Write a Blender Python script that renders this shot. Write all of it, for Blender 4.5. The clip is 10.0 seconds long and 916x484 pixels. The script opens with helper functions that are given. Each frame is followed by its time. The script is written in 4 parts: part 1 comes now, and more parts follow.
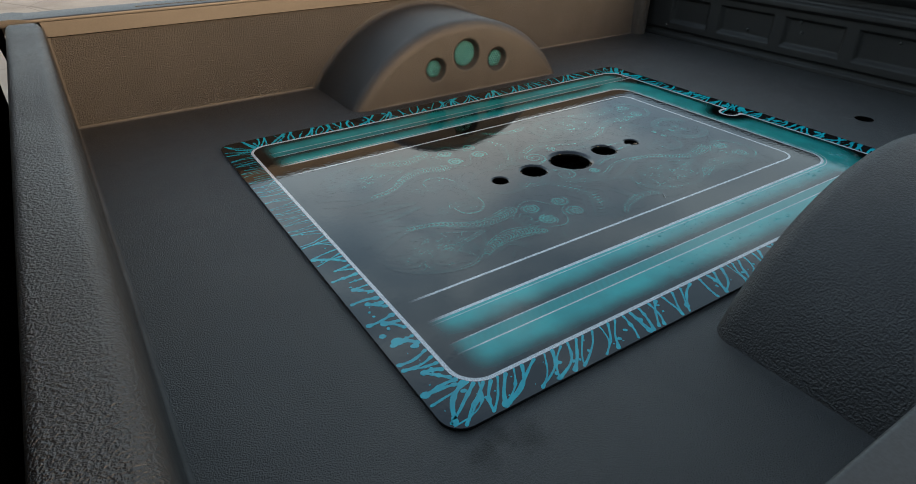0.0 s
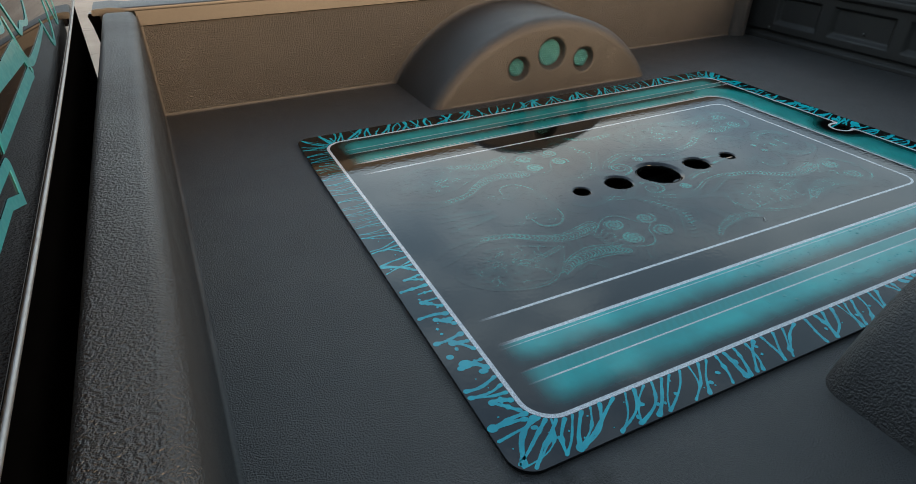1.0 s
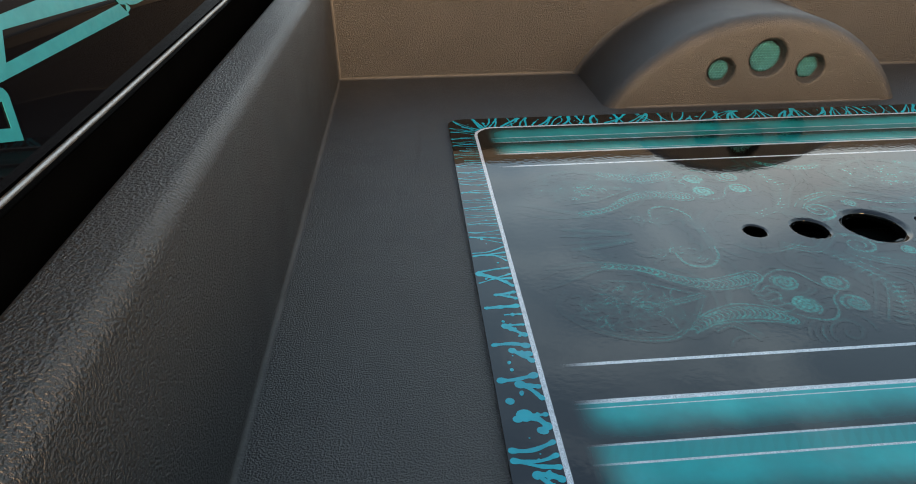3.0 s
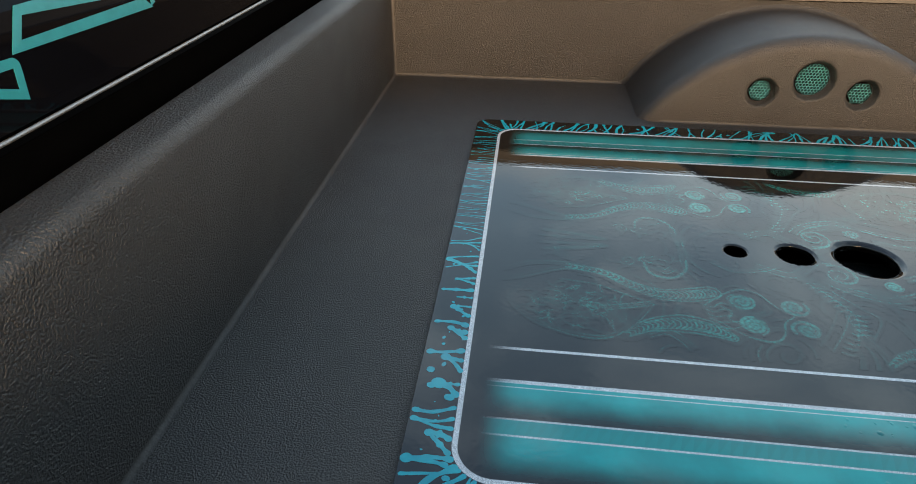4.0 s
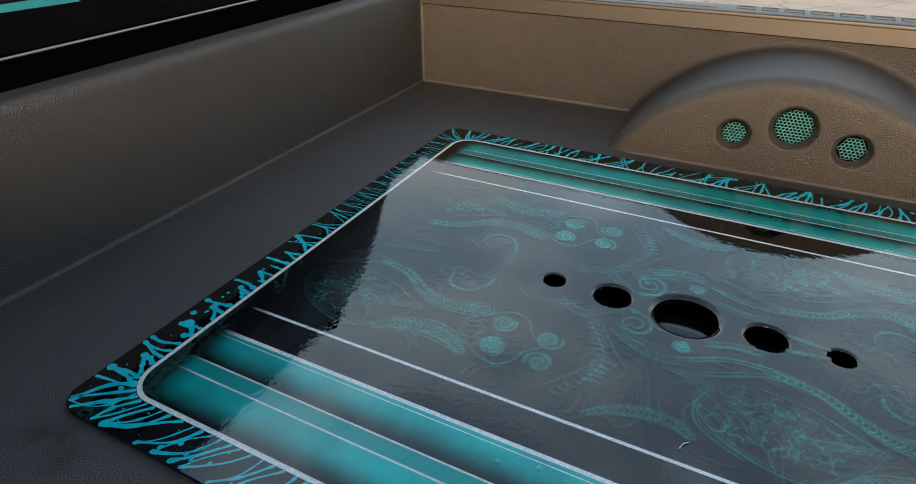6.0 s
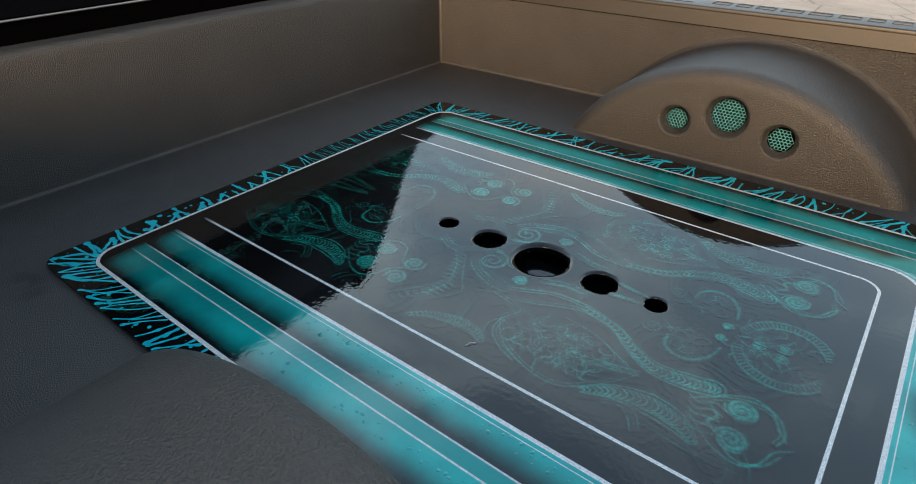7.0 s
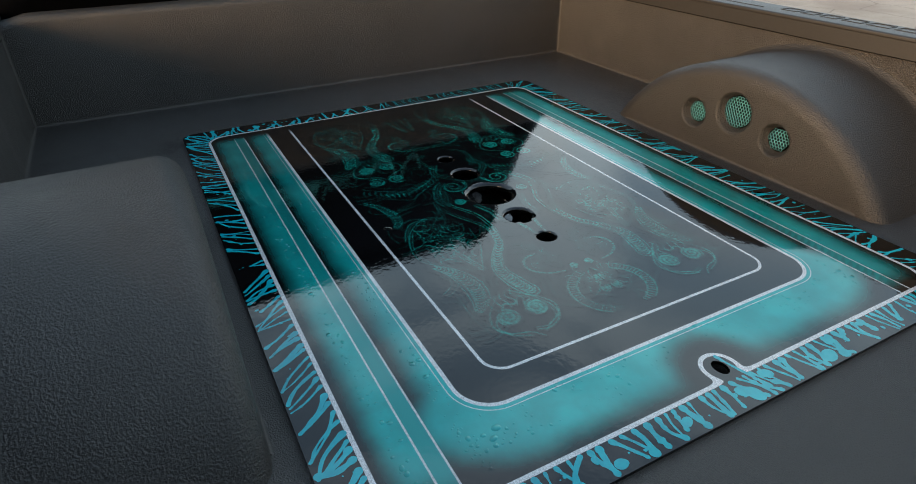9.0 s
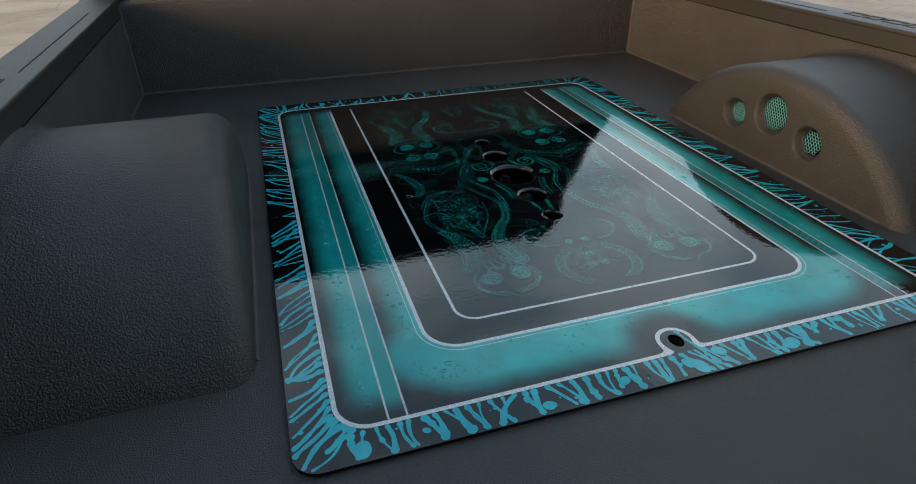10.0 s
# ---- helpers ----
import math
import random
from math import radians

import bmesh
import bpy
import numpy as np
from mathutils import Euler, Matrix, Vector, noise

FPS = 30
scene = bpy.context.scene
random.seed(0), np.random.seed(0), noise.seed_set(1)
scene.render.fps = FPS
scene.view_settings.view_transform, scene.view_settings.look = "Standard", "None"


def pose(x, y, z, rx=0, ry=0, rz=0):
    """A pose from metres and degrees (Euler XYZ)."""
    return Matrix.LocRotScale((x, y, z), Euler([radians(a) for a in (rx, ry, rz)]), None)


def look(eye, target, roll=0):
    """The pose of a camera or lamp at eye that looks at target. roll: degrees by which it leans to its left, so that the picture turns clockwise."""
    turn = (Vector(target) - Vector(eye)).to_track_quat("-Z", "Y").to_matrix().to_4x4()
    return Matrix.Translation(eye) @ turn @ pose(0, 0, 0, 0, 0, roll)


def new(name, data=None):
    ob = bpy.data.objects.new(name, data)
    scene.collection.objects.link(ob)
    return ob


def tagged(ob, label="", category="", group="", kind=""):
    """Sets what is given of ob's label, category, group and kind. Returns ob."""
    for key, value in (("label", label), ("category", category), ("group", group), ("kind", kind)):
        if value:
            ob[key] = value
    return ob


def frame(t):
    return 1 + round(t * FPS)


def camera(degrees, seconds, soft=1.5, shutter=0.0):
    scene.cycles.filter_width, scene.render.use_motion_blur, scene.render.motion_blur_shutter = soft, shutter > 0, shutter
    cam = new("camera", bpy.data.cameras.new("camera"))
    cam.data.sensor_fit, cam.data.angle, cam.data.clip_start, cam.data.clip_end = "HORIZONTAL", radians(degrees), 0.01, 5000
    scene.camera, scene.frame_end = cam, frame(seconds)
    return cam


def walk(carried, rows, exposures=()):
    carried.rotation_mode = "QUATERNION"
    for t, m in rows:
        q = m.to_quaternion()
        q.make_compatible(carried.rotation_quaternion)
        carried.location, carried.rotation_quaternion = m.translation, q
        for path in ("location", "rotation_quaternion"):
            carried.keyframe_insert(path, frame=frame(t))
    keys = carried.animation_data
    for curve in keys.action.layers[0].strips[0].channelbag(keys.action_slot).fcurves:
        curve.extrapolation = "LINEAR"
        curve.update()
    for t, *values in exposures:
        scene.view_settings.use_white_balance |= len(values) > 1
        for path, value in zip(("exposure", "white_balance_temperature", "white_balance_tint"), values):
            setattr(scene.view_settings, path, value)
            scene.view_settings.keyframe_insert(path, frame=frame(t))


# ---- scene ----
cam = camera(74.9, 10.0, soft=0.95)
PATH = [
    (0, (0.015, 0.037, 0.529), (0.951, 1.463, -0.516), 0.1),
    (0.5, (0.025, 0.064, 0.526), (0.869, 1.541, -0.527), 0.1),
    (1, (0.033, 0.098, 0.527), (0.773, 1.621, -0.537), -0.1),
    (1.5, (0.055, 0.136, 0.513), (0.67, 1.707, -0.56), -0.0),
    (2, (0.084, 0.163, 0.495), (0.563, 1.777, -0.586), -0.1),
    (2.5, (0.127, 0.182, 0.482), (0.44, 1.834, -0.601), -0.0),
    (2.7, (0.15, 0.185, 0.479), (0.388, 1.847, -0.607), -0.2),
    (3.8, (0.3, 0.125, 0.496), (0.179, 1.802, -0.588), 0.3),
    (4, (0.353, 0.111, 0.503), (0.167, 1.782, -0.582), 0.3),
    (4.5, (0.484, 0.125, 0.526), (0.134, 1.774, -0.55), 0.0),
    (5, (0.618, 0.186, 0.525), (0.117, 1.799, -0.545), -0.1),
    (5.5, (0.762, 0.204, 0.523), (0.109, 1.769, -0.539), -0.1),
    (5.7, (0.806, 0.199, 0.518), (0.106, 1.747, -0.537), -0.2),
    (6.8, (1.186, 0.186, 0.53), (0.178, 1.557, -0.522), -0.2),
    (7, (1.259, 0.208, 0.523), (0.199, 1.539, -0.529), -0.2),
    (7.5, (1.426, 0.255, 0.523), (0.234, 1.467, -0.531), -0.5),
    (8, (1.551, 0.259, 0.515), (0.245, 1.354, -0.53), -0.5),
    (8.5, (1.681, 0.283, 0.527), (0.26, 1.235, -0.51), -0.6),
    (9, (1.764, 0.359, 0.524), (0.251, 1.162, -0.509), -0.4),
    (9.5, (1.843, 0.425, 0.512), (0.257, 1.078, -0.516), -0.4),
    (10, (1.917, 0.453, 0.516), (0.278, 0.971, -0.505), -0.4),
]
walk(cam, [(t, look(eye, target, roll)) for t, eye, target, roll in PATH],
     exposures=[(0, 0.86), (1.0, 1.04), (2.0, 1.22), (2.5, 1.28), (5.5, 1.16), (7.0, 1.24), (7.5, 1.26), (8.5, 1.11), (9.5, 0.84), (10, 0.71)])

# ---- light ----
SUN_AZ, SUN_EL = 14.0, 9.0          # azimuth from -y towards +x, elevation
sun_way = Vector((math.sin(radians(SUN_AZ)) * math.cos(radians(SUN_EL)), -math.cos(radians(SUN_AZ)) * math.cos(radians(SUN_EL)), math.sin(radians(SUN_EL))))
sun = new("sun", bpy.data.lights.new("sun", "SUN"))
sun.data.energy, sun.data.angle, sun.data.color = 4.5, radians(32), (1.0, 0.65, 0.36)
sun.matrix_world = look(sun_way * 20, (0, 0, 0))

world = bpy.data.worlds.new("world")
scene.world = world
world.use_nodes = True


class Nodes:
    """Short hand for building node trees."""

    def __init__(self, tree):
        self.t = tree
        tree.nodes.clear()

    def add(self, kind, **props):
        n = self.t.nodes.new(kind)
        for k, v in props.items():
            if k == "operation":
                n.operation = v
            elif k == "blend_type":
                n.blend_type = v
            elif k == "data_type":
                n.data_type = v
            elif k == "sky_type":
                n.sky_type = v
            elif k == "feature":
                n.feature = v
            elif k == "interpolation_type":
                n.interpolation_type = v
        return n

    def put(self, socket, value):
        if isinstance(value, bpy.types.NodeSocket):
            self.t.links.new(value, socket)
        elif value is not None:
            socket.default_value = value

    def m(self, op, a, b=None, c=None):
        n = self.add("ShaderNodeMath", operation=op)
        for s, v in zip(n.inputs, (a, b, c)):
            self.put(s, v)
        return n.outputs[0]

    def step(self, x, lo, hi, a=0.0, b=1.0):
        """Smooth step of x from lo to hi, from a to b."""
        n = self.add("ShaderNodeMapRange", interpolation_type="SMOOTHSTEP")
        for s, v in zip(n.inputs, (x, lo, hi, a, b)):
            self.put(s, v)
        return n.outputs[0]

    def mix(self, f, a, b, blend="MIX"):
        n = self.add("ShaderNodeMix", data_type="RGBA", blend_type=blend)
        self.put(n.inputs[0], f)
        self.put(n.inputs[6], a)
        self.put(n.inputs[7], b)
        return n.outputs[2]

    def noise(self, vec, scale, detail=4.0, rough=0.5, distortion=0.0):
        n = self.add("ShaderNodeTexNoise")
        self.put(n.inputs["Vector"], vec)
        n.inputs["Scale"].default_value, n.inputs["Detail"].default_value = scale, detail
        n.inputs["Roughness"].default_value, n.inputs["Distortion"].default_value = rough, distortion
        return n.outputs["Fac"]

    def voronoi(self, vec, scale, feature="F1", out="Distance", rand=1.0):
        n = self.add("ShaderNodeTexVoronoi", feature=feature)
        self.put(n.inputs["Vector"], vec)
        n.inputs["Scale"].default_value, n.inputs["Randomness"].default_value = scale, rand
        return n.outputs[out]

    def xyz(self, vec):
        n = self.add("ShaderNodeSeparateXYZ")
        self.put(n.inputs[0], vec)
        return n.outputs

    def bump(self, height, strength, distance, normal=None):
        n = self.add("ShaderNodeBump")
        self.put(n.inputs["Height"], height)
        n.inputs["Strength"].default_value, n.inputs["Distance"].default_value = strength, distance
        if normal is not None:
            self.put(n.inputs["Normal"], normal)
        return n.outputs[0]


def rgb(r, g, b):
    return (r, g, b, 1.0)


wn = Nodes(world.node_tree)
sky = wn.add("ShaderNodeTexSky", sky_type="NISHITA")
sky.sun_disc, sky.sun_elevation, sky.sun_rotation = False, radians(SUN_EL), math.atan2(sun_way.x, sun_way.y)
sky.air_density, sky.dust_density = 1.6, 3.0
way = wn.add("ShaderNodeTexCoord").outputs["Generated"]
stretch = wn.add("ShaderNodeMapping")
wn.put(stretch.inputs[0], way)
stretch.inputs["Scale"].default_value = (1.0, 1.0, 2.6)
up = wn.xyz(way)[2]
cloud = wn.noise(stretch.outputs[0], 2.9, 6, 0.55, 0.6)
layer = wn.mix(wn.step(up, 0.50, 0.94), rgb(1.10, 1.38, 1.53), rgb(0.56, 0.72, 0.93))
shade = wn.mix(wn.step(cloud, 0.38, 0.62), rgb(0.66, 0.75, 0.85), rgb(1.31, 1.30, 1.30))
dusk = wn.step(wn.noise(stretch.outputs[0], 1.7, 4, 0.5, 0.4), 0.44, 0.62)      # peach lit flanks of the low clouds
low_sky = wn.m("MULTIPLY", dusk, wn.step(up, 0.30, 0.62, 1.0, 0.0))
cloud_colour = wn.mix(1.0, layer, wn.mix(wn.m("MULTIPLY", low_sky, 0.58), shade, rgb(1.70, 1.24, 0.94)), "MULTIPLY")
sky_dim = wn.mix(1.0, sky.outputs[0], rgb(0.13, 0.14, 0.15), "MULTIPLY")
flat = wn.xyz(way)
toward = wn.m("ADD", wn.m("MULTIPLY", flat[0], -0.42), wn.m("MULTIPLY", flat[1], 0.91))
side_light = wn.step(toward, -0.30, 0.80, 0.64, 1.20)      # the sky is palest opposite the sun
air = wn.mix(1.0, wn.mix(0.86, sky_dim, cloud_colour), side_light, "MULTIPLY")
back = wn.add("ShaderNodeBackground")
wn.put(back.inputs[0], air)
back.inputs[1].default_value = 0.50
wout = wn.add("ShaderNodeOutputWorld")
world.node_tree.links.new(back.outputs[0], wout.inputs[0])

# ---- materials ----


def material(name):
    mat = bpy.data.materials.new(name)
    mat.use_nodes = True
    n = Nodes(mat.node_tree)
    bsdf = n.add("ShaderNodeBsdfPrincipled")
    out = n.add("ShaderNodeOutputMaterial")
    mat.node_tree.links.new(bsdf.outputs[0], out.inputs[0])
    co = n.add("ShaderNodeTexCoord").outputs["Object"]
    return mat, n, bsdf, co


def liner_material(name, cell, depth, rough=(0.52, 0.68), spec=0.40, tone=1.0, relief_shade=0.20, stains=()):
    """Sprayed polyurethane bed liner: charcoal with a wrinkled, leathery skin and rare pale specks. cell is a wrinkle's width."""
    mat, n, b, co = material(name)
    big = n.noise(co, 5.0, 5, 0.6)
    patch = n.noise(co, 22.0, 4, 0.6)
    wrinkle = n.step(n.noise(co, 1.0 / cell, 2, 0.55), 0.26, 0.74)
    grit = n.noise(co, 2.4 / cell, 2, 0.6)
    swell = n.noise(co, 0.12 / cell, 2, 0.5)
    h = n.m("ADD", wrinkle, n.m("ADD", n.m("MULTIPLY", grit, 0.55), n.m("MULTIPLY", swell, 0.8)))
    speck = n.step(n.noise(co, 620.0, 1, 0.5), 0.762, 0.79)
    worn = n.m("MULTIPLY", n.step(big, 0.3, 0.75), n.step(patch, 0.25, 0.75, 0.6, 1.0))
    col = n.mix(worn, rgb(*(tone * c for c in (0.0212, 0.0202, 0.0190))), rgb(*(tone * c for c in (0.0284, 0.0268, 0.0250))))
    # relief shading put into the colour: crests lightened, hollows and pits darkened
    col = n.mix(wrinkle, n.mix(1.0, col, rgb(*[1.0 - relief_shade] * 3), "MULTIPLY"), n.mix(1.0, col, rgb(*[1.0 + relief_shade] * 3), "MULTIPLY"))
    pit_shade = n.step(n.noise(co, 1.1 / cell, 2, 0.6), 0.30, 0.46, 1.0, 0.0)
    col = n.mix(n.m("MULTIPLY", pit_shade, relief_shade * 1.5), col, rgb(0.006, 0.006, 0.006))
    col = n.mix(n.m("MULTIPLY", speck, 0.45), col, rgb(0.20, 0.19, 0.17))
    shine = spec
    for sx, sy, sr in stains:           # scuffed dark smudges
        x, y, _z = n.xyz(co)
        dx, dy = n.m("SUBTRACT", x, sx), n.m("SUBTRACT", y, sy)
        far = n.m("SQRT", n.m("ADD", n.m("MULTIPLY", dx, dx), n.m("MULTIPLY", dy, dy)))
        edge = n.m("ADD", far, n.m("MULTIPLY", n.m("SUBTRACT", n.noise(co, 45.0, 4, 0.7), 0.5), sr * 1.6))
        smudge = n.step(edge, sr * 0.1, sr * 1.1, 0.36, 0.0)
        col = n.mix(smudge, col, rgb(0.006, 0.006, 0.006))
        shine = n.m("MULTIPLY", shine, n.m("SUBTRACT", 1.0, smudge))
    n.put(b.inputs["Base Color"], col)
    n.put(b.inputs["Roughness"], n.m("ADD", n.step(big, 0.3, 0.7, rough[1], rough[0]), n.m("MULTIPLY", n.m("SUBTRACT", patch, 0.5), 0.10)))
    n.put(b.inputs["Specular IOR Level"], shine)
    n.put(b.inputs["Normal"], n.bump(h, 1.0, depth))
    return mat


def plain_material(name, colour, rough, metal=0.0, coat=0.0, vary=0.12, scale=40.0, spec=0.5):
    mat, n, b, co = material(name)
    f = n.noise(co, scale, 5, 0.6)
    n.put(b.inputs["Base Color"], n.mix(n.step(f, 0.3, 0.7), rgb(*(c * (1 - vary) for c in colour)), rgb(*(c * (1 + vary) for c in colour))))
    n.put(b.inputs["Roughness"], n.step(n.noise(co, scale * 3, 3, 0.5), 0.3, 0.7, rough * 0.85, rough * 1.15))
    b.inputs["Metallic"].default_value = metal
    b.inputs["Coat Weight"].default_value, b.inputs["Coat Roughness"].default_value = coat, 0.02
    b.inputs["Specular IOR Level"].default_value = spec
    return mat


# copies of one liner: tone paints the sides as lit, the bulkhead as dim
LINER_LIT = liner_material("sprayed_liner_lit", 0.0034, 0.0025, (0.42, 0.56), 0.66, 1.54, 0.40)
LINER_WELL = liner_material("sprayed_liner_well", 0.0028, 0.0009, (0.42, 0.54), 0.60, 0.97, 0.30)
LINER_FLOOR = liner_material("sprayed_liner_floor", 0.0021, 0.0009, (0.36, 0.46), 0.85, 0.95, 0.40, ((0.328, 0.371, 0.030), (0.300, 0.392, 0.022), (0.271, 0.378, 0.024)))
LINER_COARSE_DIM = liner_material("sprayed_liner_coarse_dim", 0.0026, 0.0014, (0.44, 0.56), 0.74, 0.57, 0.40)
RAIL = plain_material("rail_satin", (0.0085, 0.0076, 0.0066), 0.50, vary=0.05, scale=150, spec=0.80)
RAIL_DARK = plain_material("rail_mark", (0.006, 0.006, 0.006), 0.60, spec=0.6)
BODY_BLACK = plain_material("body_black", (0.0012, 0.0012, 0.0014), 0.12, vary=0.05, spec=0.03)
GLASS_BLACK = plain_material("tinted_glass", (0.003, 0.003, 0.004), 0.03, coat=0.0, vary=0.02, spec=0.10)
RUBBER = plain_material("rubber", (0.0015, 0.0015, 0.0015), 0.9, spec=0.0)
CHROME = plain_material("bright_trim", (0.36, 0.34, 0.32), 0.50, metal=1.0, vary=0.05)
GRILLE = plain_material("grille_metal", (0.17, 0.52, 0.54), 0.35, metal=0.3, vary=0.2, scale=120)
# near black without gloss: the shade inside openings, given as a colour
VOID = plain_material("void_shade", (0.002, 0.002, 0.002), 0.9, spec=0.0)
TANK = plain_material("gloss_tank", (0.003, 0.004, 0.004), 0.12, coat=0.8, spec=0.5)
LETTER = plain_material("teal_lettering", (0.02, 0.24, 0.27), 0.4, coat=0.4, vary=0.08, scale=60)
# fillet liner with its tone raised to paint the light the curve catches
BEAD_LIT = liner_material("liner_bead_lit", 0.0025, 0.0003, tone=1.8)
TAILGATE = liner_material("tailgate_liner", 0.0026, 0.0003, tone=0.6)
SCRAP = plain_material("paper_scrap", (0.80, 0.77, 0.70), 0.8)
BOLT = plain_material("bolt_grey", (0.05, 0.05, 0.05), 0.5, metal=0.4)


def ground_material():
    mat, n, b, co = material("driveway")
    f = n.noise(co, 1.1, 8, 0.65)
    g = n.noise(co, 60.0, 5, 0.7)
    col = n.mix(n.step(f, 0.3, 0.72), rgb(0.34, 0.27, 0.21), rgb(0.50, 0.42, 0.34))
    col = n.mix(n.m("MULTIPLY", n.step(g, 0.5, 0.75), 0.4), col, rgb(0.24, 0.19, 0.15))
    crack = n.voronoi(co, 1.3, "DISTANCE_TO_EDGE")
    col = n.mix(n.step(crack, 0.0, 0.012, 0.6, 0.0), col, rgb(0.14, 0.11, 0.09))
    n.put(b.inputs["Base Color"], col)
    b.inputs["Roughness"].default_value = 0.85
    n.put(b.inputs["Normal"], n.bump(g, 0.6, 0.004))
    return mat


GROUND = ground_material()

# cover panel, in its own metres: u along the bed towards the tailgate, v across
P_X, P_Y = 0.872, 0.902
P_U0, P_U1, P_V = -0.617, 0.620, 0.4890
PIN_U0, PIN_U1, PIN_V = -0.565, 0.574, 0.4375
NOTCH = (0.555, 0.003)
HOLE_V = 0.001


def panel_nodes(n, co):
    """Sockets that all panel paints share: u, |v|, distances to the pinstripes."""
    x, y, z = n.xyz(co)
    av = n.m("ABSOLUTE", y)

    def rounded(u0, u1, hv, r, uu=x):
        c, h = (u0 + u1) / 2, (u1 - u0) / 2
        qx = n.m("SUBTRACT", n.m("ABSOLUTE", n.m("SUBTRACT", uu, c)), h - r)
        qy = n.m("SUBTRACT", av, hv - r)
        px, py = n.m("MAXIMUM", qx, 0.0), n.m("MAXIMUM", qy, 0.0)
        ln = n.m("SQRT", n.m("ADD", n.m("MULTIPLY", px, px), n.m("MULTIPLY", py, py)))
        return n.m("SUBTRACT", n.m("ADD", ln, n.m("MINIMUM", n.m("MAXIMUM", qx, qy), 0.0)), r)

    dx, dy = n.m("SUBTRACT", x, NOTCH[0]), n.m("SUBTRACT", y, NOTCH[1])
    near = n.m("SQRT", n.m("ADD", n.m("MULTIPLY", dx, dx), n.m("MULTIPLY", dy, dy)))
    d1 = n.m("SMOOTH_MAX", rounded(PIN_U0, PIN_U1, PIN_V, 0.040), n.m("SUBTRACT", 0.0235, near), 0.022)
    d2 = rounded(-2.0, 0.477, 0.3060, 0.048)
    d3 = rounded(-2.0, 0.430, 0.2520, 0.030)
    return x, y, av, near, d1, d2, d3


def panel_material():
    """Black show-car paint with airbrushed teal bands and silver pinstripes under clear coat."""
    mat, n, b, co = material("airbrushed_panel")
    x, y, av, near, d1, d2, d3 = panel_nodes(n, co)
    mul, add, sub = (lambda a, c: n.m("MULTIPLY", a, c)), (lambda a, c: n.m("ADD", a, c)), (lambda a, c: n.m("SUBTRACT", a, c))
    inside = n.step(d1, -0.004, -0.003, 1.0, 0.0)
    fade = n.step(x, -0.545, -0.500)
    mist = n.noise(co, 26.0, 5, 0.6)
    wob = mul(sub(mist, 0.5), 0.010)
    # outer band
    o = n.step(add(av, wob), 0.396, 0.434, 1.0, 0.0)
    o = mul(mul(o, n.step(av, 0.3600, 0.3610)), n.step(x, 0.511, 0.561, 1.0, 0.0))
    # inner band, wider across the tailgate end
    tail = n.step(x, 0.415, 0.485)
    e = sub(add(d2, wob), mul(tail, 0.042))
    i = mul(n.step(e, 0.010, 0.055, 1.0, 0.0), n.step(d2, 0.0, 0.0015))
    i = mul(i, n.step(av, 0.3590, 0.3600, 1.0, 0.0))
    i = mul(i, n.step(add(near, wob), 0.040, 0.085))
    band = mul(mul(n.m("MAXIMUM", o, i), fade), inside)
    # ticked ribbon between the two hair lines
    ribbon = mul(mul(n.step(av, 0.3600, 0.3615), n.step(av, 0.3808, 0.3822, 1.0, 0.0)), mul(fade, inside))
    saw = n.m("FRACT", mul(add(x, mul(av, 0.30)), 84.0))
    rise = mul(sub(av, 0.3610), 50.0)
    tick = n.step(sub(add(saw, mul(rise, 0.75)), 0.85), -0.12, 0.12, 1.0, 0.0)
    tick = mul(tick, n.step(n.noise(co, 9.0, 2, 0.5), 0.35, 0.6, 0.55, 1.0))
    far_side = n.step(y, -0.05, 0.05, 0.0, 0.40)
    tick = mul(tick, n.m("MAXIMUM", far_side, n.step(x, -0.12, 0.06, 0.13, 0.0)))
    black = n.mix(n.noise(co, 3.0, 3, 0.5), rgb(0.0007, 0.0008, 0.0010), rgb(0.0013, 0.0015, 0.0018))
    teal = n.mix(n.step(n.noise(co, 14.0, 5, 0.6), 0.3, 0.7), rgb(0.000, 0.225, 0.222), rgb(0.000, 0.310, 0.298))
    col = n.mix(band, black, teal)
    deep = n.mix(tick, rgb(0.000, 0.205, 0.200), rgb(0.0, 0.030, 0.030))
    col = n.mix(mul(ribbon, n.step(x, 0.522, 0.569, 1.0, 0.0)), col, deep)
    teal_share = n.m("MAXIMUM", band, ribbon)
    # silver flake lines
    def line(d, w, f=None):
        ln = n.step(n.m("ABSOLUTE", d), w - 0.0004, w + 0.0004, 1.0, 0.0)
        return ln if f is None else mul(ln, f)
    fade2 = mul(n.step(x, -0.545, -0.490), inside)
    silver = line(d1, 0.0029)
    silver = n.m("MAXIMUM", silver, line(d2, 0.0027, fade2))
    silver = n.m("MAXIMUM", silver, line(d3, 0.0022, fade2))
    hair = line(sub(d2, 0.0085), 0.0006, mul(fade2, 0.85))
    hair = n.m("MAXIMUM", hair, line(sub(av, 0.3600), 0.0012, mul(fade2, 0.85)))
    hair = n.m("MAXIMUM", hair, line(sub(av, 0.3815), 0.0012, mul(fade2, 0.85)))
    silver = n.m("MAXIMUM", silver, hair)
    flake = n.voronoi(co, 1500.0, "F1", "Color")
    fl = n.xyz(flake)[0]
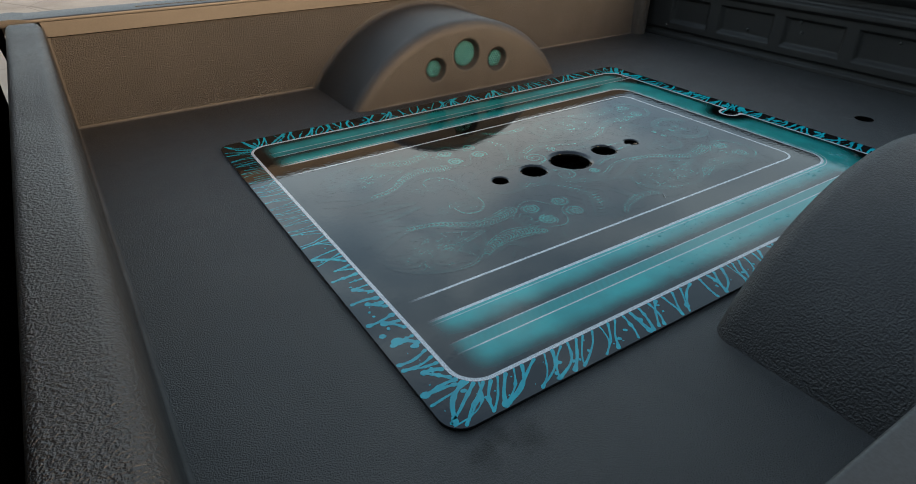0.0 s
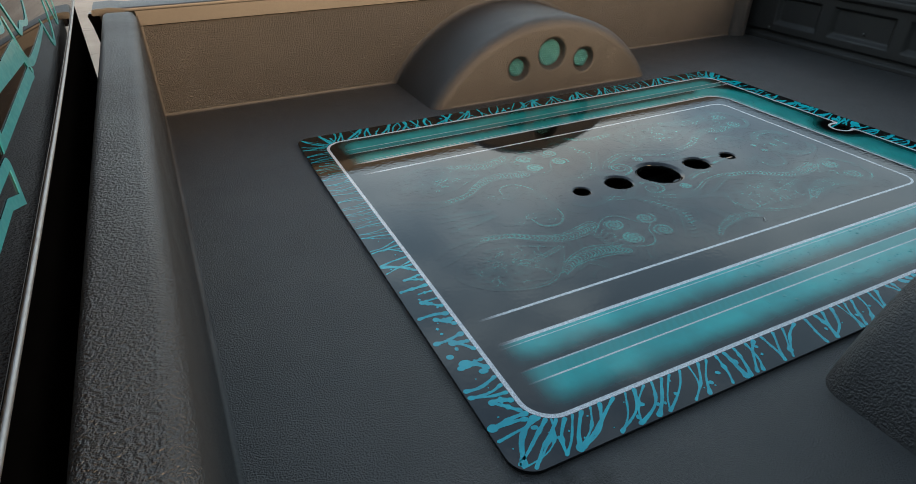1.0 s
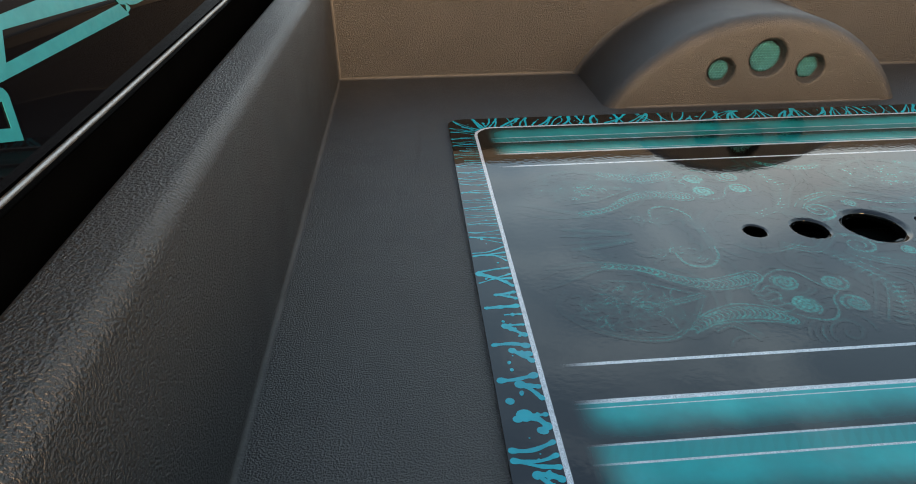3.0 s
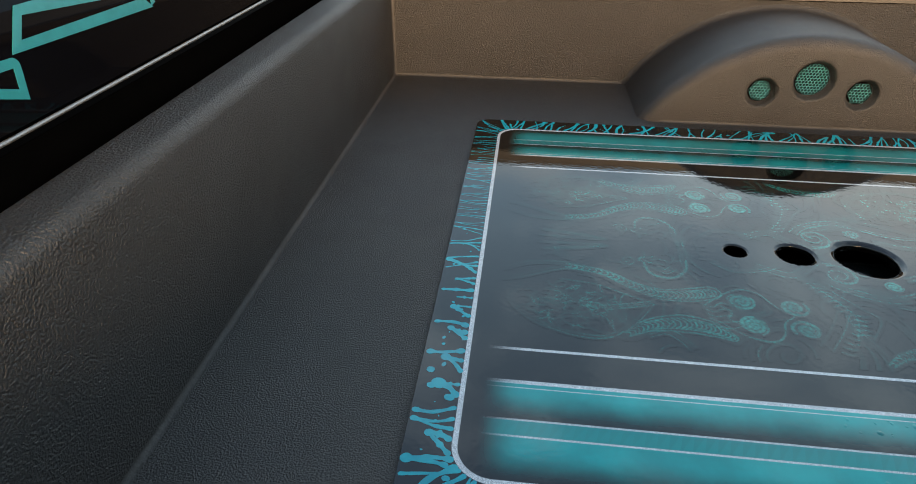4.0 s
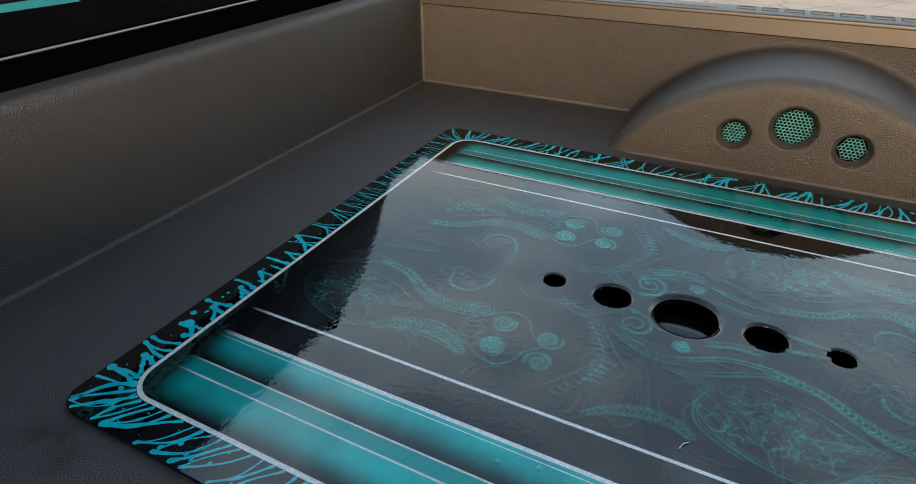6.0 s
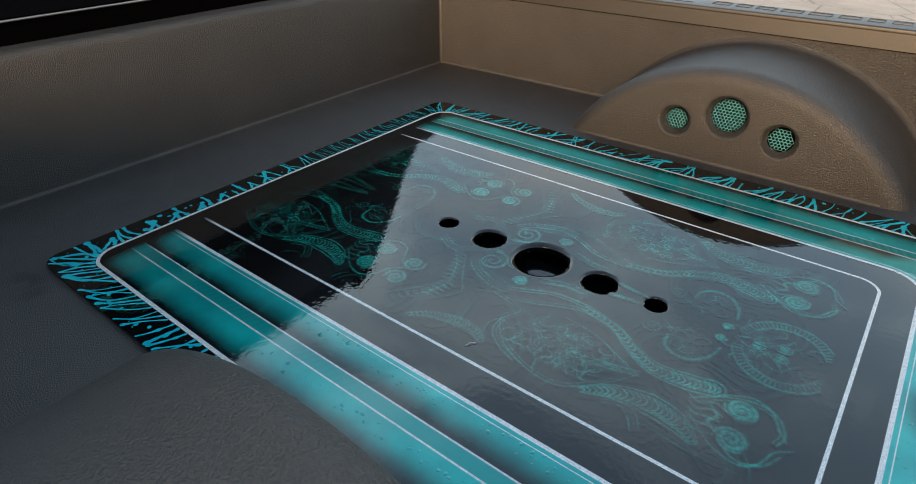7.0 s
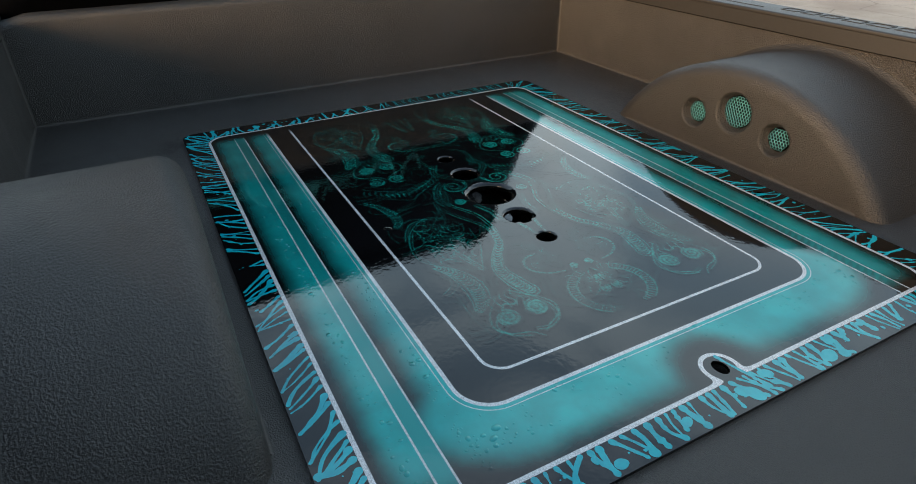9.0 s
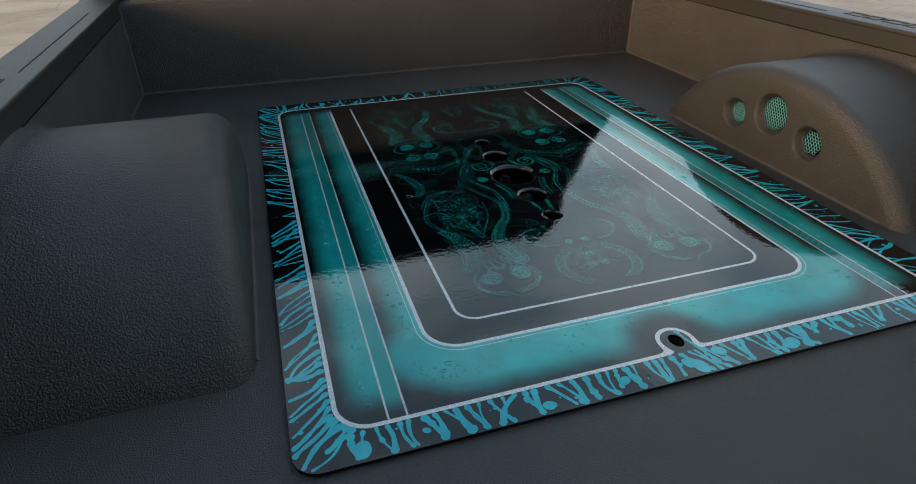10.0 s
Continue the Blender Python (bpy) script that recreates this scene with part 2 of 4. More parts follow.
    silver_colour = n.mix(n.step(fl, 0.05, 0.95), rgb(0.34, 0.35, 0.36), rgb(0.72, 0.73, 0.74))
    col = n.mix(silver, col, silver_colour)
    # ghost of a soft green cloud in the middle field
    field = mul(n.step(d3, -0.06, -0.01, 1.0, 0.0), n.step(n.noise(co, 11.0, 5, 0.65, 1.5), 0.45, 0.75))
    col = n.mix(mul(field, 0.22), col, rgb(0.000, 0.012, 0.012))
    n.put(b.inputs["Base Color"], col)
    n.put(b.inputs["Roughness"], n.step(silver, 0.0, 1.0, 0.36, 0.55))
    b.inputs["Specular IOR Level"].default_value = 0.0
    n.put(b.inputs["Metallic"], n.m("MAXIMUM", mul(silver, 0.35), mul(teal_share, 0.55)))
    b.inputs["Coat Weight"].default_value, b.inputs["Coat Roughness"].default_value = 1.0, 0.012
    b.inputs["Coat IOR"].default_value = 1.58
    # orange peel
    n.put(b.inputs["Coat Normal"], n.bump(mul(n.noise(co, 130.0, 2, 0.5), 0.10), 1.0, 0.0009))
    return mat


def coat_paint(name, low, high, lace=False):
    """Paint shapes under the same clear coat; lace is mottled and as strong as the spray attribute says, over the black ground."""
    mat, n, b, co = material(name)
    f = n.noise(co, 30.0, 4, 0.6)
    col = n.mix(n.step(f, 0.3, 0.7), rgb(*low), rgb(*high))
    b.inputs["Roughness"].default_value, b.inputs["Specular IOR Level"].default_value = 0.40, 0.0
    if lace:
        spray = n.add("ShaderNodeAttribute")
        spray.attribute_name = "spray"
        mottle = n.m("MULTIPLY", n.step(n.noise(co, 260.0, 2, 0.5), 0.32, 0.66, 0.55, 1.10), n.step(n.noise(co, 13.0, 3, 0.6), 0.32, 0.62, 0.60, 1.0))
        a = n.m("MULTIPLY", spray.outputs["Fac"], mottle)
        col = n.mix(a, n.mix(n.noise(co, 3.0, 3, 0.5), rgb(0.0007, 0.0008, 0.0010), rgb(0.0013, 0.0015, 0.0018)), col)
        n.put(b.inputs["Metallic"], n.m("MULTIPLY", a, 0.30))
    n.put(b.inputs["Base Color"], col)
    b.inputs["Coat Weight"].default_value, b.inputs["Coat Roughness"].default_value = 1.0, 0.012
    b.inputs["Coat IOR"].default_value = 1.58
    n.put(b.inputs["Coat Normal"], n.bump(n.m("MULTIPLY", n.noise(co, 130.0, 2, 0.5), 0.10), 1.0, 0.0009))
    return mat


PANEL = panel_material()
SPLASH = coat_paint("splash_teal", (0.002, 0.290, 0.360), (0.004, 0.380, 0.450))
GHOST = coat_paint("filigree_teal", (0.000, 0.180, 0.148), (0.000, 0.370, 0.306), True)

# ---- builders ----


def part(name, bm, mat, parent=None, label="", smooth=False, place=None):
    me = bpy.data.meshes.new(name)
    bm.to_mesh(me)
    bm.free()
    me.materials.append(mat)
    if smooth:
        me.polygons.foreach_set("use_smooth", [True] * len(me.polygons))
    ob = new(name, me)
    if parent is not None:
        ob.parent = parent
    if place is not None:
        ob.matrix_local = place
    if label:
        ob["label"] = label
    return ob


def grid(fn, nu, nv):
    """Sheet of points fn(i / nu, j / nv)."""
    bm = bmesh.new()
    rows = [[bm.verts.new(fn(i / nu, j / nv)) for j in range(nv + 1)] for i in range(nu + 1)]
    for i in range(nu):
        for j in range(nv):
            bm.faces.new((rows[i][j], rows[i + 1][j], rows[i + 1][j + 1], rows[i][j + 1]))
    return bm


def box(lo, hi, bevel=0.0, seg=2):
    bm = bmesh.new()
    bmesh.ops.create_cube(bm, size=1.0)
    for v in bm.verts:
        v.co = Vector([(lo[k] + hi[k]) / 2 + v.co[k] * (hi[k] - lo[k]) for k in range(3)])
    if bevel:
        bmesh.ops.bevel(bm, geom=bm.edges[:], offset=bevel, segments=seg, affect="EDGES", profile=0.5)
    return bm


def round_poly(pts, seg=6):
    """Polygon (a, b, radius) with rounded corners."""
    out = []
    for k, (a, b, r) in enumerate(pts):
        p = Vector((a, b))
        if r <= 0:
            out.append(p)
            continue
        p0, p1 = Vector(pts[k - 1][:2]), Vector(pts[(k + 1) % len(pts)][:2])
        d0, d1 = (p0 - p).normalized(), (p1 - p).normalized()
        half = math.acos(max(-1, min(1, d0.dot(d1)))) / 2
        t = r / math.tan(half)
        c = p + (d0 + d1).normalized() * (r / math.sin(half))
        s, e = p + d0 * t - c, p + d1 * t - c
        turn = math.atan2(s.x * e.y - s.y * e.x, s.dot(e))
        for q in range(seg + 1):
            g = turn * q / seg
            out.append(c + Vector((s.x * math.cos(g) - s.y * math.sin(g), s.x * math.sin(g) + s.y * math.cos(g))))
    return out


def prism(poly, axis, lo, hi, cuts=1):
    """Polygon extruded along an axis: 0 takes (y, z), 1 takes (x, z), 2 takes (x, y)."""
    bm = bmesh.new()

    def at(p, s):
        return ((s, p[0], p[1]), (p[0], s, p[1]), (p[0], p[1], s))[axis]

    rings = [[bm.verts.new(at(p, lo + (hi - lo) * k / cuts)) for p in poly] for k in range(cuts + 1)]
    m = len(poly)
    for a, b in zip(rings, rings[1:]):
        for i in range(m):
            bm.faces.new((a[i], a[(i + 1) % m], b[(i + 1) % m], b[i]))
    bm.faces.new(rings[0][::-1])
    bm.faces.new(rings[-1])
    bmesh.ops.recalc_face_normals(bm, faces=bm.faces[:])
    return bm


def smooth_by_angle(ob, degrees=40):
    me = ob.data
    bm = bmesh.new()
    bm.from_mesh(me)
    for f in bm.faces:
        f.smooth = True
    for e in bm.edges:
        e.smooth = len(e.link_faces) == 2 and e.calc_face_angle(0) < radians(degrees)
    bm.to_mesh(me)
    bm.free()
    return ob


def plate(outer, holes, z0, z1):
    """Flat plate with holes that go through it; outlines are lists of (x, y)."""
    bm = bmesh.new()
    loops = []
    for z in (z1, z0):
        edges = []
        for outline in (outer, *holes):
            vs = [bm.verts.new((p[0], p[1], z)) for p in outline]
            es = [bm.edges.new((vs[i], vs[(i + 1) % len(vs)])) for i in range(len(vs))]
            edges += es
            loops.append(vs)
        bmesh.ops.triangle_fill(bm, use_beauty=True, use_dissolve=False, edges=edges)
    k = len(loops) // 2
    for a, b in zip(loops[:k], loops[k:]):
        for i in range(len(a)):
            j = (i + 1) % len(a)
            bm.faces.new((a[i], a[j], b[j], b[i]))
    bmesh.ops.recalc_face_normals(bm, faces=bm.faces[:])
    return bm


def circle(cx, cy, r, n=48, ry=None):
    return [(cx + r * math.cos(2 * math.pi * k / n), cy + (ry or r) * math.sin(2 * math.pi * k / n)) for k in range(n)]


def tube(path, r, seg=8):
    bm = bmesh.new()
    rings = []
    for k, p in enumerate(path):
        d = (Vector(path[min(k + 1, len(path) - 1)]) - Vector(path[max(k - 1, 0)])).normalized()
        a = d.cross(Vector((0, 0, 1))).normalized()
        b = a.cross(d)
        rings.append([bm.verts.new(Vector(p) + r * (a * math.cos(2 * math.pi * q / seg) + b * math.sin(2 * math.pi * q / seg))) for q in range(seg)])
    for u, v in zip(rings, rings[1:]):
        for i in range(seg):
            bm.faces.new((u[i], u[(i + 1) % seg], v[(i + 1) % seg], v[i]))
    bm.faces.new(rings[0][::-1])
    bm.faces.new(rings[-1])
    bmesh.ops.recalc_face_normals(bm, faces=bm.faces[:])
    return bm


def smoothstep(a, b, x):
    t = max(0.0, min(1.0, (x - a) / (b - a)))
    return t * t * (3 - 2 * t)


# ---- ground ----
GROUND_Z = -0.62
tagged(part("ground", grid(lambda a, b: (-150 + 300 * a, -150 + 300 * b, GROUND_Z), 30, 30), GROUND), "pale tan weathered driveway with fine cracks", "ground", kind="structure")

# ---- truck bed ----
L, Y0, Y1 = 1.985, 0.097, 1.703      # bed length, inner faces of the two sides
LINER_TOP, RAIL_TOP = 0.2175, 0.2595
truck = tagged(new("pickup_truck"), "lowered pickup truck with sprayed charcoal bed liner and glossy black cab", "pickup truck")
truck.location = (0.9, 0.9, GROUND_Z)


def tpart(name, bm, mat, label="", smooth=False, parent=None):
    """A part of the truck, given in world metres."""
    ob = part(name, bm, mat, parent or truck, label, smooth)
    ob.matrix_parent_inverse = Matrix.Translation(-truck.location) if parent is None else Matrix.Identity(4)
    return ob


OPEN = (0.60, 1.14, 0.79, 1.00)      # access opening under the cover panel
floor_outline = [(-0.005, Y0 - 0.01), (L + 0.005, Y0 - 0.01), (L + 0.005, Y1 + 0.01), (-0.005, Y1 + 0.01)]
opening = [(OPEN[0], OPEN[2]), (OPEN[1], OPEN[2]), (OPEN[1], OPEN[3]), (OPEN[0], OPEN[3])]
tpart("bed_floor", plate(floor_outline, [opening, circle(1.690, 0.696, 0.022), circle(P_X + NOTCH[0], P_Y + NOTCH[1], 0.014, 24)], -0.012, 0.0), LINER_FLOOR, "smooth charcoal sprayed liner floor with a round drain hole")
# black sheet in place of the shade below the opening
tpart("access_well", plate([(OPEN[0] - 0.04, OPEN[2] - 0.04), (OPEN[1] + 0.04, OPEN[2] - 0.04), (OPEN[1] + 0.04, OPEN[3] + 0.04), (OPEN[0] - 0.04, OPEN[3] + 0.04)], [], -0.20, -0.19), VOID, "black sheet for the shade under the bed's opening")
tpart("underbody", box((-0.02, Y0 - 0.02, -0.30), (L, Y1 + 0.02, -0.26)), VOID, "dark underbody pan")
# black lining that paints the inside of the drain hole dark
CUP = [(0.0219, -0.0006), (0.0214, -0.004), (0.0214, -0.05), (0.001, -0.05)]
tpart("drain_cup", grid(lambda a, b: (1.690 + CUP[round(b * 3)][0] * math.cos(6.2832 * a), 0.696 + CUP[round(b * 3)][0] * math.sin(6.2832 * a), CUP[round(b * 3)][1]), 32, 3), VOID, "black lining for the shade inside the drain hole")
tank = tpart("air_tank", tube([(0.50 + 0.04 * k, 0.93, -0.085) for k in range(19)], 0.058, 32), TANK, "glossy black air tank under the panel", True)


def side(name, y_in, out):
    """Bed side: liner wall, smooth rail cap and outer skin. out is +1 away from the bed along y."""
    wall = tpart(name, box((-0.06, min(y_in, y_in + out * 0.05), -0.02), (L + 0.02, max(y_in, y_in + out * 0.05), LINER_TOP)), LINER_LIT)
    w = 0.098
    cap = [(y_in - out * 0.003, RAIL_TOP - 0.010, 0.0025), (y_in - out * 0.003, RAIL_TOP, 0.004), (y_in + out * w, RAIL_TOP - 0.001, 0.009), (y_in + out * w, RAIL_TOP - 0.040, 0.004), (y_in + out * 0.060, RAIL_TOP - 0.040, 0.0), (y_in + out * 0.060, RAIL_TOP - 0.010, 0.0)]
    rail = smooth_by_angle(tpart("bed_rail", prism(round_poly(cap, 5), 0, -0.080, L + 0.02), RAIL, "smooth satin rail cap with recessed lettering and a groove"), 30)
    # inner skirt of the cap, cut off at a slant before the bulkhead
    skirt = [(-0.003, RAIL_TOP - 0.009), (L + 0.02, RAIL_TOP - 0.009), (L + 0.02, LINER_TOP), (0.006, LINER_TOP), (0.003, LINER_TOP + 0.006)]
    tpart("rail_skirt", prism(skirt, 1, min(y_in - out * 0.002, y_in + out * 0.062), max(y_in - out * 0.002, y_in + out * 0.062)), RAIL, "smooth inner face of the rail cap")
    lip = [(-0.090, RAIL_TOP - 0.013, 0.004), (-0.086, RAIL_TOP + 0.001, 0.005), (-0.050, RAIL_TOP + 0.0022, 0.010), (-0.020, RAIL_TOP - 0.002, 0.0), (-0.020, RAIL_TOP - 0.012, 0.0)]
    smooth_by_angle(tpart("rail_end", prism(round_poly(lip, 4), 1, min(y_in - out * 0.004, y_in + out * (w - 0.004)), max(y_in - out * 0.004, y_in + out * (w - 0.004))), RAIL, "rounded end lip of the rail cap"), 40)
    skin = [(y_in + out * w, 0.03, 0.0), (y_in + out * (w + 0.028), -0.02, 0.01), (y_in + out * (w + 0.045), -0.42, 0.03), (y_in + out * (w - 0.02), -0.46, 0.0), (y_in + out * (w - 0.02), 0.03, 0.0)]
    smooth_by_angle(tpart("outer_skin", prism(round_poly(skin, 4), 0, -0.075, L + 0.02), BODY_BLACK, "black painted outer bed skin"))
    seam = tpart("liner_seam", prism([(y_in - out * 0.0025, LINER_TOP - 0.0015), (y_in - out * 0.0025, LINER_TOP), (y_in + out * 0.01, LINER_TOP), (y_in + out * 0.01, LINER_TOP - 0.0015)], 0, 0.0, L), RUBBER, "dark seam under the rail")
    # recessed marks on the cap: plain blocks in place of the maker's name, and a border groove
    zc = RAIL_TOP + 0.0002
    x = 0.80
    for wide in (0.040, 0.034, 0.040, 0.044, 0.046, 0.042, 0.032, 0.036, 0.034):
        mark = plate([(x, y_in + out * 0.040), (x + wide, y_in + out * 0.040), (x + wide, y_in + out * 0.074), (x, y_in + out * 0.074)],
                     [[(x + 0.0025, y_in + out * 0.0425), (x + wide - 0.0025, y_in + out * 0.0425), (x + wide - 0.0025, y_in + out * 0.0715), (x + 0.0025, y_in + out * 0.0715)]], zc - 0.002, zc + 0.0005)
        tpart("rail_mark", mark, RAIL_DARK)
        x += wide + 0.012
    for a, b in ((0.20, 0.76), (1.26, 1.80)):
        tpart("rail_groove", box((a, min(y_in + out * 0.030, y_in + out * 0.0325), zc - 0.002), (b, max(y_in + out * 0.030, y_in + out * 0.0325), zc + 0.0006)), RAIL_DARK)
    return wall


side("bed_side", Y1, 1)
side("bed_side", Y0, -1)

# bulkhead at the cab end, with a soft rolled top
bulk = [(0.0, -0.02, 0.0), (0.0, 0.261, 0.018), (-0.066, 0.261, 0.012), (-0.067, -0.30, 0.0), (-0.03, -0.30, 0.0), (-0.03, -0.02, 0.0)]
bm = prism(round_poly(bulk, 8), 1, Y0 - 0.030, Y1 + 0.030, 96)
for v in bm.verts:                     # the top sinks under the rail caps at both ends
    if v.co.z > 0.2:
        v.co.z -= 0.012 * smoothstep(0.735, 0.800, abs(v.co.y - 0.9))
smooth_by_angle(tpart("bulkhead", bm, LINER_COARSE_DIM, "coarse charcoal liner bulkhead with a rolled top"))


def cove(r, seg=5):
    """Concave fillet profile in a right corner at the origin."""
    return [(-0.002, -0.002), (r, -0.002)] + [(r - r * math.sin(math.pi / 2 * k / seg), r - r * math.cos(math.pi / 2 * k / seg)) for k in range(seg + 1)] + [(-0.002, r)]


def corner_bead(poly_fn, axis, lo, hi, size=0.0065):
    ob = tpart("liner_fillet", prism([poly_fn(*p) for p in cove(size)], axis, lo, hi), BEAD_LIT)
    return smooth_by_angle(ob, 50)


corner_bead(lambda a, b: (Y1 - a, b), 0, 0.0, L)
corner_bead(lambda a, b: (Y0 + a, b), 0, 0.0, L)
corner_bead(lambda a, b: (a, b), 1, Y0, Y1)
corner_bead(lambda a, b: (a, Y1 - b), 2, 0.0, 0.240)
corner_bead(lambda a, b: (a, Y0 + b), 2, 0.0, 0.240)
for yy, s in ((Y1, -1), (Y0, 1)):
    post = [(1.915, yy - s * 0.01), (1.918, yy + s * 0.010), (1.93, yy + s * 0.026), (1.95, yy + s * 0.034), (1.968, yy + s * 0.030), (1.978, yy + s * 0.018), (1.98, yy - s * 0.01)]
    smooth_by_angle(tpart("stake_post", prism(post, 2, 0.0, LINER_TOP), LINER_LIT, "rounded corner post in sprayed liner"), 60)

for yy, sg in ((Y1, 1), (Y0, -1)):
    seal = [(-0.076, 0.248, 0.004), (-0.100, 0.251, 0.006), (-0.093, 0.220, 0.01), (-0.080, 0.100, 0.0), (-0.074, 0.050, 0.0), (-0.066, 0.050, 0.0)]
    smooth_by_angle(tpart("corner_seal", prism(round_poly(seal, 4), 1, min(yy + sg * 0.012, yy + sg * 0.030), max(yy + sg * 0.012, yy + sg * 0.030)), BODY_BLACK, "black folded corner bracket of the bed"))

# ---- wheel wells ----
GRILLES = ((0.864, 0.076, 0.0225), (0.965, 0.104, 0.0330), (1.070, 0.078, 0.0235))


def wheel_well(y_wall, s, grilles, W_CX, W_FACE, W_HALF, W_TOP, rr):
    """Arched box from the wall to a flat face; s points from the wall into the bed."""
    R = (W_HALF ** 2 + W_TOP ** 2) / (2 * W_TOP)
    zc = W_TOP - R
    prof = [(0.0, -0.012), (0.004, -0.006), (0.010, -0.0015), (0.018, 0.0)]
    prof += [(0.018 + (W_FACE - rr - 0.018) * k / 6, 0.0) for k in range(1, 7)]
    prof += [(W_FACE - rr + rr * math.sin(math.pi / 2 * k / 10), rr - rr * math.cos(math.pi / 2 * k / 10)) for k in range(1, 11)]
    n_arc, n_face = 180, 56

    def edge(a, d):
        r = R - d
        top = math.acos(max(-1.0, min(1.0, (-0.004 - zc) / r)))
        g = top * (2 * a - 1)
        return W_CX + r * math.sin(g), zc + r * math.cos(g)

    def dimple(x, z):
        d = 0.0
        for gx, gz, gr in grilles:
            q = math.hypot(x - gx, z - gz)
            d = max(d, 0.019 * smoothstep(gr + 0.011, gr + 0.001, q))
        return d

    rows = len(prof) - 1 + n_face

    def at(a, b):
        j = round(b * rows)
        if j < len(prof):
            off, d = prof[j]
            x, z = edge(a, d)
            return (x, y_wall + s * off, z)
        k = (j - len(prof) + 1) / n_face
        x, z = edge(a, rr)
        z = z * (1 - k) - 0.004 * k
        return (x, y_wall + s * (W_FACE - dimple(x, z)), z)

    bm = grid(at, n_arc, rows)
    bmesh.ops.recalc_face_normals(bm, faces=bm.faces[:])
    return tpart("wheel_well", bm, LINER_WELL, "arched wheel well in sprayed charcoal liner", True)


def grille_mesh(r, pitch, t):
    """Perforated disc: hexagon holes in a thin sheet."""
    bm = bmesh.new()
    rows = int(r / (pitch * 0.866)) + 1
    hole = pitch * 0.498
    for i in range(-rows, rows + 1):
        for j in range(-rows, rows + 1):
            cx, cz = (j + (i % 2) * 0.5) * pitch, i * pitch * 0.866
            if math.hypot(cx, cz) > r - pitch * 0.12:
                continue
            ring = []
            for q in range(6):
                g = math.pi / 6 + q * math.pi / 3
                w = Vector((math.cos(g), math.sin(g)))
                o = Vector((cx, cz)) + w * pitch * 0.5774
                if o.length > r:
                    o *= r / o.length
                h = Vector((cx, cz)) + w * hole
                if h.length > r:
                    h *= r / h.length
                ring.append((bm.verts.new((o.x, -t, o.y)), bm.verts.new((h.x, -t - 0.0004, h.y)), bm.verts.new((h.x, 0.0, h.y))))
            for q in range(6):
                a, b = ring[q], ring[(q + 1) % 6]
                bm.faces.new((a[0], b[0], b[1], a[1]))
                bm.faces.new((a[1], b[1], b[2], a[2]))
    bmesh.ops.recalc_face_normals(bm, faces=bm.faces[:])
    return bm


def arch_bead(y_wall, s, W_CX, W_HALF, W_TOP):
    """Raised bead where the arch meets the wall."""
    R = (W_HALF ** 2 + W_TOP ** 2) / (2 * W_TOP)
    zc = W_TOP - R
    top = math.acos(-zc / R)
    path = [(W_CX + (R - 0.009) * math.sin(g), y_wall + s * 0.003, max(0.001, zc + (R - 0.009) * math.cos(g))) for g in [top * (2 * k / 72 - 1) for k in range(73)]]
    return tpart("liner_fillet", tube(path, 0.0042, 8), BEAD_LIT, "", True)


FAR_X, FAR_FACE, FAR_HALF, FAR_TOP = 0.963, 0.264, 0.348, 0.196          # centre along the bed, depth, half length and height of each well
NEAR_X, NEAR_FACE, NEAR_HALF, NEAR_TOP = 0.990, 0.285, 0.343, 0.214
arch_bead(Y1, -1, FAR_X, FAR_HALF, FAR_TOP)
arch_bead(Y0, 1, NEAR_X, NEAR_HALF, NEAR_TOP)
well = wheel_well(Y1, -1, GRILLES, FAR_X, FAR_FACE, FAR_HALF, FAR_TOP, 0.030)
for gx, gz, gr in GRILLES:
    y = Y1 - FAR_FACE + 0.0190
    # black disc painted in for the shade behind the mesh
    disc = part("speaker_hole_shade", prism(circle(0, 0, gr * 1.06, 40), 1, -0.0008, 0.002), VOID, well, "black disc for the shade behind the grille")
    disc.location = (gx, y - 0.0012, gz)
    g = part("speaker_grille", grille_mesh(gr * 1.03, 0.0068, 0.0003), GRILLE, well, "teal perforated hexagon speaker grille")
    g.location = (gx, y - 0.0042, gz)
wheel_well(Y0, 1, (), NEAR_X, NEAR_FACE, NEAR_HALF, NEAR_TOP, 0.034)
corner_bead(lambda a, b: (Y1 - FAR_FACE - a, b), 0, FAR_X - 0.300, FAR_X + 0.300, 0.005)
corner_bead(lambda a, b: (Y0 + NEAR_FACE + a, b), 0, NEAR_X - 0.300, NEAR_X + 0.300, 0.005)

# ---- tailgate ----
PANELS = [(1.582, 1.430), (1.376, 1.184), (1.136, 0.952), (0.904, 0.716), (0.668, 0.424), (0.376, 0.224)]


def tailgate_depth(y, z):
    d = 0.0
    for a, b in PANELS:
        m = min(smoothstep(b - 0.007, b + 0.007, y) - smoothstep(a - 0.007, a + 0.007, y), smoothstep(0.052, 0.068, z) - smoothstep(0.138, 0.147, z))
        d = max(d, 0.014 * max(0.0, m))
    d += 0.010 * (smoothstep(0.012, 0.016, z) - smoothstep(0.026, 0.032, z))
    d -= 0.016 * (smoothstep(0.165, 0.176, z) - smoothstep(0.190, 0.196, z))
    d += 0.014 * (smoothstep(0.200, 0.206, z) - smoothstep(0.220, 0.228, z))
    d -= 0.018 * smoothstep(0.224, 0.246, z) - 0.05 * smoothstep(0.262, 0.276, z)
    return d


